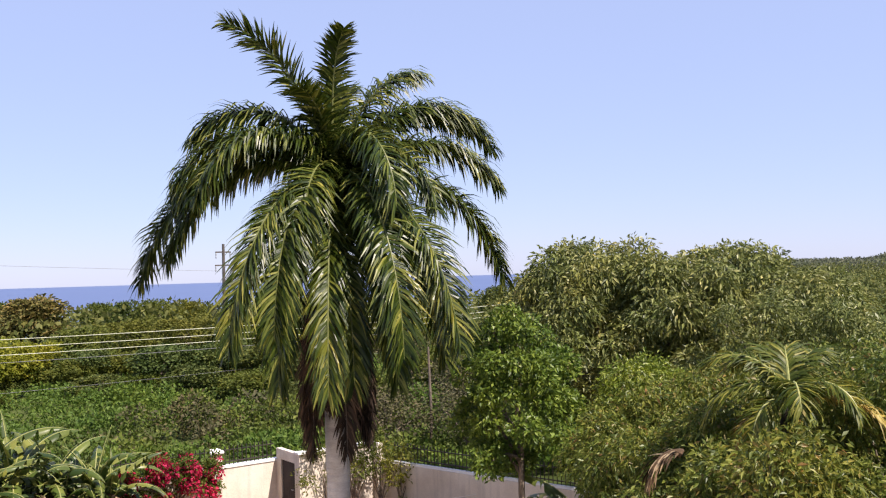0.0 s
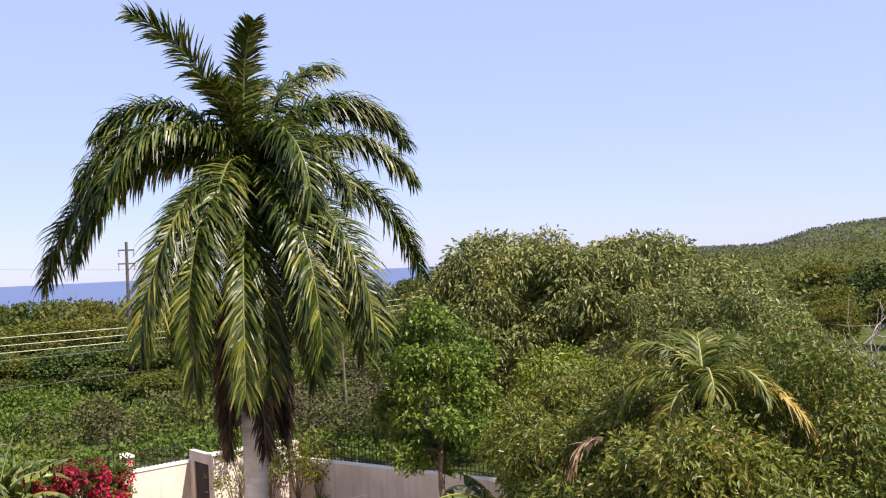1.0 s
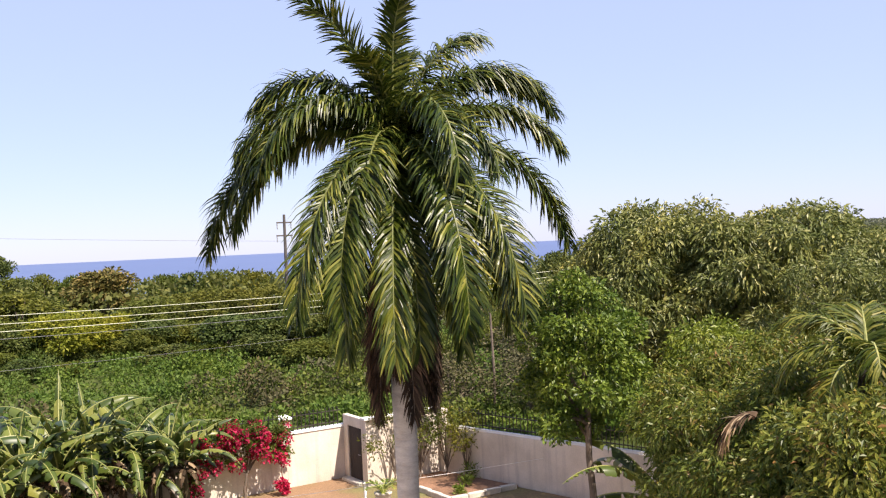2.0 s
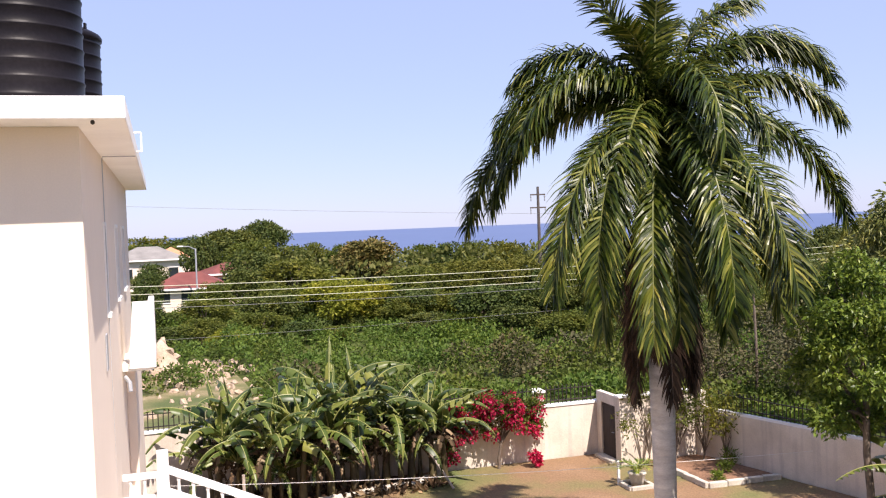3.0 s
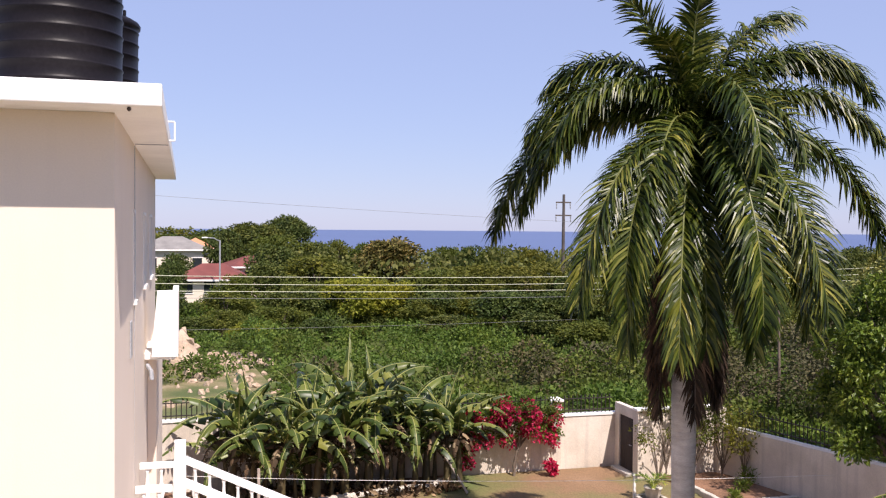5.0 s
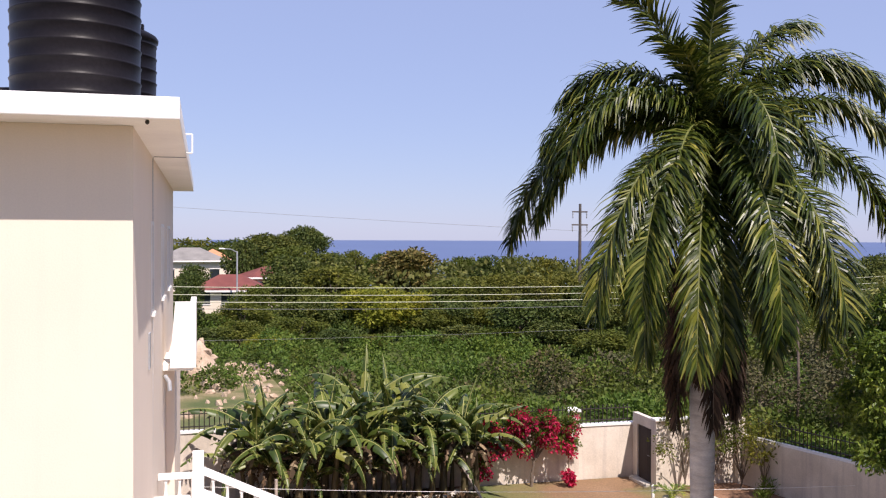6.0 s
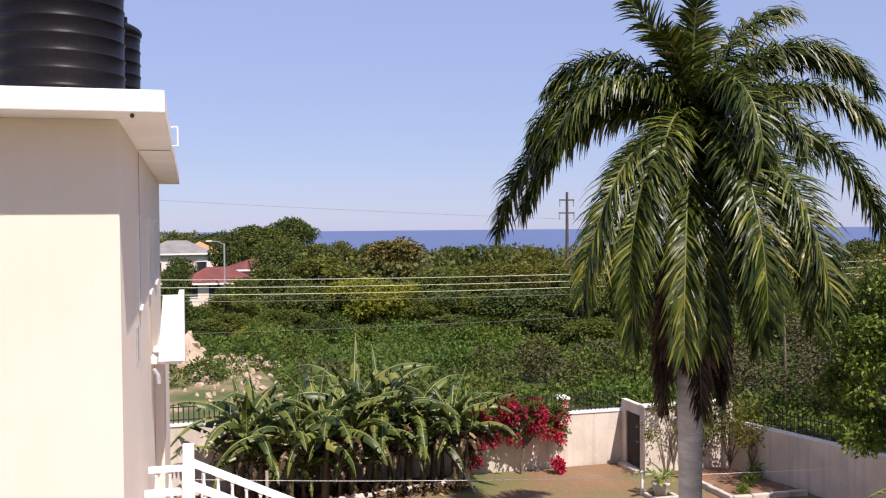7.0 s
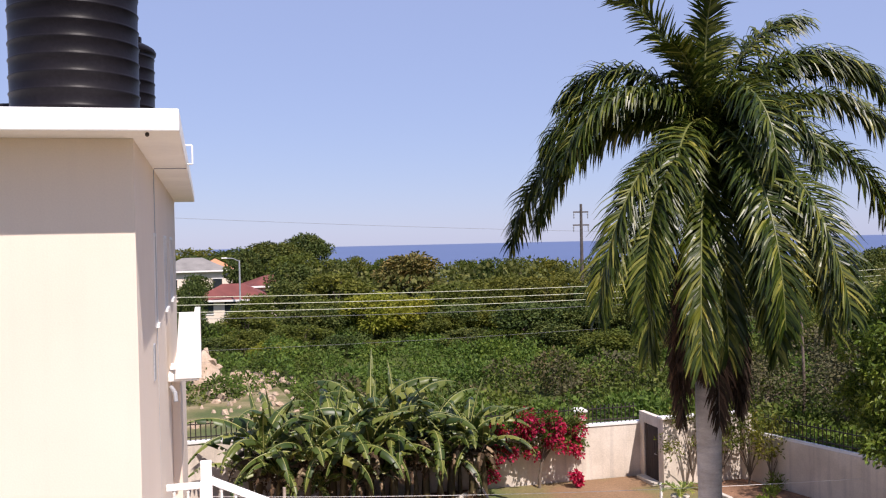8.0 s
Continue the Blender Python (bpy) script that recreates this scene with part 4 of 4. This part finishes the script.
part("cord", Build().tube(np.stack([-1.9 + 13.3 * u, 20.72 - 4.3 * u, 2.12 + 0.3 * u - 0.5 * u * (1 - u)], 1), 0.005, 5), M_WHITE, line)

# ---- trees of the garden ----
rng = np.random.default_rng(41)
mango = thing("mango_tree", pose(18.9, 18.2, -0.03), "broad dense mango tree with a rounded crown", "tree")
c1, r1 = clumps(rng, 170, (-0.5, 0.8, 5.3), (3.7, 3.7, 2.75), 0.35, 0.75)
c2, r2 = clumps(rng, 150, (1.1, -2.2, 5.15), (3.5, 3.5, 2.7), 0.35, 0.75)
mc, mr = np.concatenate([c1, c2]), np.concatenate([r1, r2])
part("trunk", limbs(rng, 0.4, (0, 0, 2.2), mc[::20]), M_BARK, mango, smooth=True)
part("crown", Build().quads(foliage(rng, 118000, mc, mr, 0.175, 0.34, 0.6, 0.5)), M_LEAF_MANGO, mango)
tree("garden_tree", pose(11.2, 14.55, 0), rng, "slender young tree with bright green leaves", (0, 0.1, 4.45), (1.2, 1.2, 2.1), 62, 0.2, 0.38, 19000, 0.115, M_LEAF_GARDEN, 0.09, wide=0.5, fork=4.2)
SHRUBS = [  # x, y, crown height, extents, leaves, material
    (11.2, 10.7, 3.5, (1.5, 1.5, 1.75), 20000, M_LEAF_MIXED), (10.1, 8.7, 3.4, (1.5, 1.5, 1.75), 24000, M_LEAF_MIXED), (9.35, 6.2, 3.0, (1.5, 1.5, 1.7), 24000, M_LEAF_MIXED), (9.15, 7.35, 3.35, (1.0, 1.0, 1.6), 16000, M_LEAF_MIXED), (8.8, 6.45, 4.0, (0.8, 0.8, 1.2), 9000, M_LEAF_MIXED), (11.6, 8.6, 4.0, (1.2, 1.2, 1.4), 14000, M_LEAF_MIXED),
    (11.9, 6.5, 4.3, (1.5, 1.5, 1.9), 22000, M_LEAF_MIXED), (18.0, 12.4, 4.7, (2.7, 2.7, 2.1), 26000, M_LEAF_MANGO), (11.6, 4.6, 3.0, (1.7, 1.7, 1.9), 20000, M_LEAF_MIXED),
    (16.0, 8.6, 2.6, (2.0, 2.0, 1.7), 15000, M_LEAF_BRIGHT), (13.4, 13.0, 3.6, (1.8, 1.8, 1.7), 20000, M_LEAF_BRIGHT), (13.4, 10.6, 3.9, (1.9, 1.9, 1.9), 20000, M_LEAF_MIXED), (13.6, 8.3, 4.1, (1.8, 1.8, 1.9), 20000, M_LEAF_MIXED)]
for x, y, z, e, n, mat in SHRUBS:
    lab = {"mixed_leaf": "dense garden tree with reddish new leaves", "mango_leaf": "dense dark green mango tree", "bright_leaf": "bushy bright green garden tree"}[mat.name]
    tree("garden_tree", pose(x, y, -0.02), rng, lab, (0, 0, z), e, 72, 0.25, 0.52, n, 0.115, mat, 0.12, wide=0.34, droop=0.5, shell=0.5, group="garden trees beyond the palm")


def branch(b, rng, p, d, length, r, level):
    pts = [p]
    for i in range(5):
        d = unit(d + rng.normal(size=3) * (0.06 if level == 4 else 0.16) + (0, 0, 0.05))
        pts.append(pts[-1] + d * length / 5)
    b.tube(pts, np.linspace(r, r * 0.55, 6), 5, cap=False)
    if level:
        for i in range(4):
            branch(b, rng, pts[2 + i % 4], unit(d + rng.normal(size=3) * 0.5), length * 0.68, r * 0.55, level - 1)


bare = thing("bare_tree", pose(17.0, 8.0, -0.1), "leafless pale grey tree with tangled branches", "tree")
bb = Build()
rng = np.random.default_rng(77)
branch(bb, rng, np.zeros(3), np.array((-0.05, 0.05, 1.0)), 3.3, 0.075, 4)
part("branches", bb, M_BARE, bare)

# ---- scrub and woods beyond the wall ----
rng = np.random.default_rng(51)
TREES = {}
# kind: height, half width, flatness of the crown, leaves, leaf size, material, label
KINDS = {"T": (6, 3, 0.40, 5600, 0.29, M_LEAF_WILD, "rounded green tree in the rough land"), "D": (6, 3, 0.40, 5600, 0.29, M_LEAF_DARK, "dense dark green tree in the rough land"),
         "Y": (6, 3, 0.40, 5600, 0.27, M_LEAF_LIME, "leafy yellow-green tree in the scrub"), "F": (6, 3, 0.38, 6400, 0.24, M_LEAF_OLIVE, "feathery olive green tree"),
         "O": (6, 3, 0.40, 5600, 0.3, M_LEAF_RUST, "rounded mango tree with rusty flower heads"), "B": (5, 2.6, 0.38, 3000, 0.2, M_LEAF_DRYWOOD, "dry brownish scrub tree"),
         "H": (6, 3, 0.27, 5600, 0.29, M_LEAF_DARK, "dark tree with a raised crown over the scrub"),
         "U": (9, 4, 0.24, 8000, 0.34, M_LEAF_DARK, "dark umbrella-shaped tree on the skyline")}
SPOTS = [(8.5, 137.3, 8.6, 5.4, "U"), (13.0, 138.8, 9.8, 4.2, "U"), (1.3, 73.6, 2.7, 2.6, "T"), (-2.4, 71.6, 2.7, 1.8, "D"), (6.8, 91.3, 5.9, 3.0, "D"), (-2.9, 99.6, 4.8, 2.5, "D"), (-3.9, 159.6, 8.4, 5.8, "T"), (2.4, 159.6, 8.0, 5.8, "D"),
         (10.0, 124.1, 6.6, 4.5, "T"), (18.6, 58.8, 3.5, 2.6, "H"), (21.3, 57.4, 3.6, 2.6, "H"), (23.6, 55.2, 3.6, 2.7, "H"), (25.4, 52.0, 3.4, 2.4, "H"), (15.6, 66.5, 3.2, 2.3, "H"), (6.9, 67.5, 3.2, 2.0, "H"), (5.4, 66.5, 3.3, 2.2, "H"),
         (11.1, 66.4, 1.8, 1.6, "D"), (21.1, 63.7, 3.2, 2.5, "D"), (18.6, 66.6, 2.7, 2.2, "T"), (26.9, 67.9, 4.0, 2.7, "D"), (7.1, 75.1, 3.3, 2.7, "T"),
         (16.8, 116.2, 6.1, 2.5, "T"), (19.8, 99.4, 6.7, 4.5, "O"), (18.6, 109.8, 5.8, 2.1, "T"), (29.7, 113.4, 5.3, 2.5, "T"), (31.1, 106.7, 5.5, 2.5, "D"),
         (33.0, 101.9, 5.7, 2.8, "T"), (13.7, 108.6, 5.7, 2.1, "D"), (2.4, 107.6, 7.4, 2.6, "D"), (34.5, 97.1, 5.6, 2.6, "T"), (9.8, 84.9, 5.1, 4.3, "T"), (5.5, 83.3, 4.6, 2.8, "D"), (2.6, 79.5, 3.7, 2.1, "T"),
         (-2.8, 73.6, 5.0, 1.5, "D"), (10.2, 66.6, 4.3, 3.0, "Y"), (13.2, 67.5, 3.9, 2.5, "Y"), (18.3, 75.0, 4.3, 2.9, "T"), (23.1, 77.8, 4.9, 4.1, "F"), (25.4, 70.7, 5.2, 3.8, "F"), (31.0, 72.7, 5.1, 3.4, "F"),
         (31.2, 65.9, 4.8, 2.7, "T"), (24.9, 62.2, 3.1, 2.5, "F"), (14.5, 65.7, 2.6, 2.1, "T"), (0.6, 63.6, 2.1, 1.9, "T"), (-1.4, 62.6, 1.7, 1.8, "D"), (4.5, 63.3, 2.3, 2.3, "T"), (2.0, 59.5, 1.7, 1.5, "Y"),
         (6.6, 62.1, 1.6, 1.8, "D"), (15.3, 61.3, 1.7, 2.2, "D"), (17.3, 57.6, 1.9, 2.3, "T"), (19.9, 55.6, 2.4, 2.4, "D"), (22.0, 52.6, 2.1, 2.3, "T"), (22.5, 47.9, 1.7, 1.9, "D"), (9.3, 62.2, 1.1, 1.5, "T"),
         (-6.5, 150, 7, 5, "T"), (-2.5, 152, 7, 5, "D"), (1.5, 150, 7, 4.5, "T"), (4.8, 146, 6.5, 4, "D"), (15, 128, 5.8, 4.5, "T"), (21, 29.5, 3.2, 2.0, "B"), (18.5, 31.5, 3.2, 2.0, "B"), (23.5, 33, 4.0, 2.4, "B"), (20, 36, 3.4, 2.2, "T")]
for i in range(62):
    a, d = math.radians(rng.uniform(23, 68)), rng.uniform(52, 66) if i < 26 else rng.uniform(66, 112)
    if d * math.cos(a) < 24:
        continue
    h = np.interp(d, (50, 66, 112), (2.6, 4.4, 6.0)) * rng.uniform(0.8, 1.12)
    SPOTS.append((d * math.sin(a), d * math.cos(a), h, h * rng.uniform(0.48, 0.68), "TDFTYDFB"[int(rng.integers(8))]))
for i, (x, y, h, w, sort) in enumerate(SPOTS):
    h0, w0, flat, n, size, mat, lab = KINDS[sort]
    m = pose(x, y, land(x, y) - 0.1, 0, 0, i * 77)
    if sort not in TREES:
        TREES[sort] = tree("scrub_tree", m, rng, lab, (0, 0, h0 * (0.96 - flat)), (w0 - 0.75, w0 - 0.75, h0 * flat - 0.5), 46 if sort == "U" else 30, 0.6, 1.1, n, size, mat, 0.16, group="trees beyond the yard", wide=0.55, droop=0.2, shell=0.35)
        TREES[sort].scale = (w / w0, w / w0, h / h0)
    else:
        q, _, r = TREES[sort].scale
        copy_thing(TREES[sort], m @ Matrix.Diagonal((w / w0 / q, w / w0 / q, h / h0 / r, 1)))
# low vines and bushes between the wall and the trees
sc_c, sc_r = [], []
for i in range(2400):
    a, d = math.radians(rng.uniform(-6, 62)), 28.5 + 66 * rng.random() ** 1.3
    x, y = d * math.sin(a), d * math.cos(a)
    if y < BACK_Y + 0.9 and x < 14.8 or (x < 2.5 and y < 46) or (x < 6 and 92 < y) or (x > 14 and y < 26 - (x - 14) * 0.2) or any(g == "H" and math.hypot(x - p, y - q) < 0.75 * w for p, q, h, w, g in SPOTS):
        continue
    hgt = rng.uniform(0.1, 0.5) + 2.9 * max(0, noise.noise((x * 0.2, y * 0.2, 3.0))) ** 1.2
    sc_c.append((x, y, hgt * 0.75))
    sc_r.append(rng.uniform(0.35, 0.8) + hgt * 0.25)
sc_c, sc_r = np.array(sc_c), np.array(sc_r)
kind = np.array([noise.noise((x * 0.11, y * 0.11, 9.0)) + rng.uniform(-0.22, 0.22) for x, y, _ in sc_c])
for name, mask, n, mat, lab in (("scrub", kind < 0.12, 190000, M_LEAF_VINE, "tangled green vines and low bushes beyond the wall"),
                                ("bushes", (kind >= 0.12) & (kind < 0.55), 100000, M_LEAF_BUSH, "darker green bushes among the vines"),
                                ("dry_brush", kind >= 0.55, 9000, M_LEAF_DRYWOOD, "dry brown brush among the vines")):
    tagged(part(name, Build().quads(foliage(rng, n, sc_c[mask], sc_r[mask], 0.2, 0.6, 0.08, 0.3, 0.9)), mat), lab, "scrub", kind="stuff")
far_c, far_r = [], []
for i in range(3400):
    a, d = math.radians(rng.uniform(-12, 74)), 95 + 420 * rng.random() ** 1.6
    x, y = d * math.sin(a), d * math.cos(a)
    if -6 < x < 7 and y < 128:
        continue
    h = rng.uniform(3.2, 6.4) if d < 200 else rng.uniform(2.5, 6)
    far_c.append((x, y, land(x, y) + h * 0.55))
    far_r.append(rng.uniform(1.4, 2.6) * (1 if d < 200 else 1.5))
tagged(part("far_woods", Build().quads(foliage(rng, 122000, far_c, far_r, 0.6, 0.7, 0.1, 0.3, 0.8)), M_LEAF_FAR), "distant green coastal woodland", "woods", kind="stuff")
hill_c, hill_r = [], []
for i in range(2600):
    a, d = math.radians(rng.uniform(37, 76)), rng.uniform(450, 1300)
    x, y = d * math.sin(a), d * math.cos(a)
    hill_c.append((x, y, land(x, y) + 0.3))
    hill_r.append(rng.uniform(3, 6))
tagged(part("hill_woods", Build().quads(foliage(rng, 52000, hill_c, hill_r, 1.5, 0.8, 0.0, 0.3, 0.4)), M_LEAF_HAZYHILL), "distant wooded hillside with haze mixed into its leaf colour", "woods", kind="stuff")

# ---- rubble ----
cleared = part("cleared_ground", Build().prism([(-9, 28.2), (1.6, 28.2), (2.4, 34), (2.2, 45), (1.5, 56), (-9, 58)], -0.2, 0.0), M_ROUGH)
tagged(cleared, "cleared grassy earth strewn with stones behind the yard wall", "earth", kind="structure")
rng = np.random.default_rng(61)
heap = thing("rubble_heap", pose(-1.9, 51.6, 0), "pale limestone rubble heap on cleared ground", "rubble")
part("mound", Build().lathe([(1.3, -0.1), (1.0, 0.5), (0.65, 1.1), (0.3, 1.7), (0.05, 2.0)], 18), M_RUBBLE, heap, smooth=True)
rock = [stone_mesh(rng, 0.3) for _ in range(4)]
for me in rock:
    me.materials[0] = M_RUBBLE
for i in range(220):
    a, q = rng.uniform(0, 6.28), rng.uniform(0, 1) ** 0.6
    q *= 1 + 1.2 * max(0, -math.sin(a))
    zz = float(np.interp(q * 5.2, (0, 0.3, 0.65, 1.0, 1.3, 6), (1.95, 1.65, 1.05, 0.45, 0.05, 0.0)))
    o = part("rock", rock[i % 4], None, heap)
    o.matrix_basis = pose(q * 5.2 * math.cos(a), q * 5.2 * math.sin(a), zz, rng.uniform(0, 90), rng.uniform(0, 90), rng.uniform(0, 360)) @ Matrix.Scale(rng.uniform(0.3, 1.1), 4)

# ---- far houses ----
def far_house(m, w, d, h, rise, roof, label, n_win):
    t = thing("far_house", m, label, "house", "houses among the trees")
    part("wall", Build().box(-w / 2, w / 2, -d / 2, d / 2, -0.5, h), M_WALL, t)
    o = 0.5
    part("roof", Build().add([(-w / 2 - o, -d / 2 - o, h), (w / 2 + o, -d / 2 - o, h), (w / 2 + o, d / 2 + o, h), (-w / 2 - o, d / 2 + o, h), (-w / 2 + d * 0.4, 0, h + rise), (w / 2 - d * 0.4, 0, h + rise)],
                             [(0, 1, 5, 4), (1, 2, 5), (2, 3, 4, 5), (3, 0, 4), (3, 2, 1, 0)]), roof, t)
    part("eave", Build().box(-w / 2 - o - 0.03, w / 2 + o + 0.03, -d / 2 - o - 0.05, -d / 2 - o, h - 0.12, h + 0.06), M_WHITE, t, "white eave board")
    for i in range(n_win):
        x = -w / 2 + w * (i + 0.5) / n_win
        wd = part("window", Build().box(x - 0.55, x + 0.55, -d / 2 - 0.03, -d / 2 - 0.005, 1.0, 2.2), M_GLASS, t)
        part("frame", Build().box(x - 0.62, x + 0.62, -d / 2 - 0.06, -d / 2 - 0.035, 2.2, 2.3), M_WHITE, wd)
        part("sill", Build().box(x - 0.62, x + 0.62, -d / 2 - 0.06, -d / 2 - 0.035, 0.9, 1.0), M_WHITE, wd)
    return t


far_house(pose(1.0, 97, -0.1, 0, 0, -8), 6.5, 5.5, 2.3, 1.5, M_REDROOF, "low house with a hipped red roof", 3)
far_house(pose(5.2, 103, 0.5, 0, 0, 12), 5.0, 5, 2.7, 1.1, M_REDROOF, "small house with a faded red roof", 2)
far_house(pose(-3.2, 122, 1.3, 0, 0, 5), 8, 7, 3.2, 1.6, M_GREYROOF, "pale house with a grey hipped roof", 3)
far_house(pose(-0.4, 126, 0.3, 0, 0, 5), 4, 5, 4.2, 1.4, M_ORANGEROOF, "pale house with an orange roof", 2)
lamp = thing("street_lamp", pose(1.5, 92, 0), "grey street lamp beside the houses", "street lamp")
part("pole", Build().tube([(0, 0, -0.1), (0, 0, 6.1)], 0.08, 8), M_GREY, lamp)
part("arm", Build().tube([(0, 0, 6.0), (-0.6, -0.3, 6.3), (-1.2, -0.6, 6.35)], 0.05, 6), M_GREY, lamp)
part("head", Build().box(-1.7, -1.15, -0.75, -0.5, 6.3, 6.42, 0.03), M_WHITE, lamp)

# ---- poles and cables ----
pole = thing("utility_pole", pose(34.8, 87.4, -0.4), "dark wooden utility pole with crossarms", "utility pole")
part("shaft", Build().tube([(0, 0, 0), (0.03, 0, 11.3)], (0.2, 0.13), 10), M_POLE, pole)
for z, w in ((9.2, 0.85), (10.5, 0.8)):
    part("crossarm", Build().box(-w, w, -0.06, 0.06, z - 0.07, z + 0.07, 0.01), M_POLE, pole)
    for x in (-w * 0.92, w * 0.92):
        part("insulator", Build().lathe([(0.05, 0), (0.08, -0.12), (0.05, -0.3), (0.07, -0.42), (0.03, -0.6)], 8, (x, 0, z - 0.07)), M_GREY, pole)
post = thing("wooden_post", pose(19.95, 30.6, -0.1), "grey weathered post standing in the scrub", "post")
part("shaft", Build().tube([(0, 0, 0), (0.05, 0, 2.2), (0.0, 0.02, 4.6)], (0.06, 0.055, 0.045), 9), M_BARK, post)


def cable(a, b, sag, r, material, label):
    t = thing("overhead_cable", pose(*a), label, "cable", "overhead cables")
    d = np.asarray(b, float) - np.asarray(a, float)
    u = np.linspace(0, 1, 40)
    p = u[:, None] * d
    p[:, 2] -= sag * 4 * u * (1 - u)
    part("wire", Build().tube(p, r, 5), material, t)


for za, zb in ((5.05, 4.35), (4.65, 3.9), (4.27, 3.5)):
    cable((-14, 49, za + 0.25), (48, 57.5, zb + 0.55), 0.55, 0.02, M_WIRE, "pale overhead cable crossing the scrubland")
for za, zb, r in ((4.0, 3.05, 0.013), (2.2, 1.9, 0.008)):
    cable((-14, 49, za + 0.2), (48, 57.5, zb + 0.5), 0.55, r, M_DWIRE, "thin grey overhead cable")
cable((-14, 59.5, 10.0), (40, 57, 7.4), 0.3, 0.009, M_DWIRE, "thin grey overhead cable")
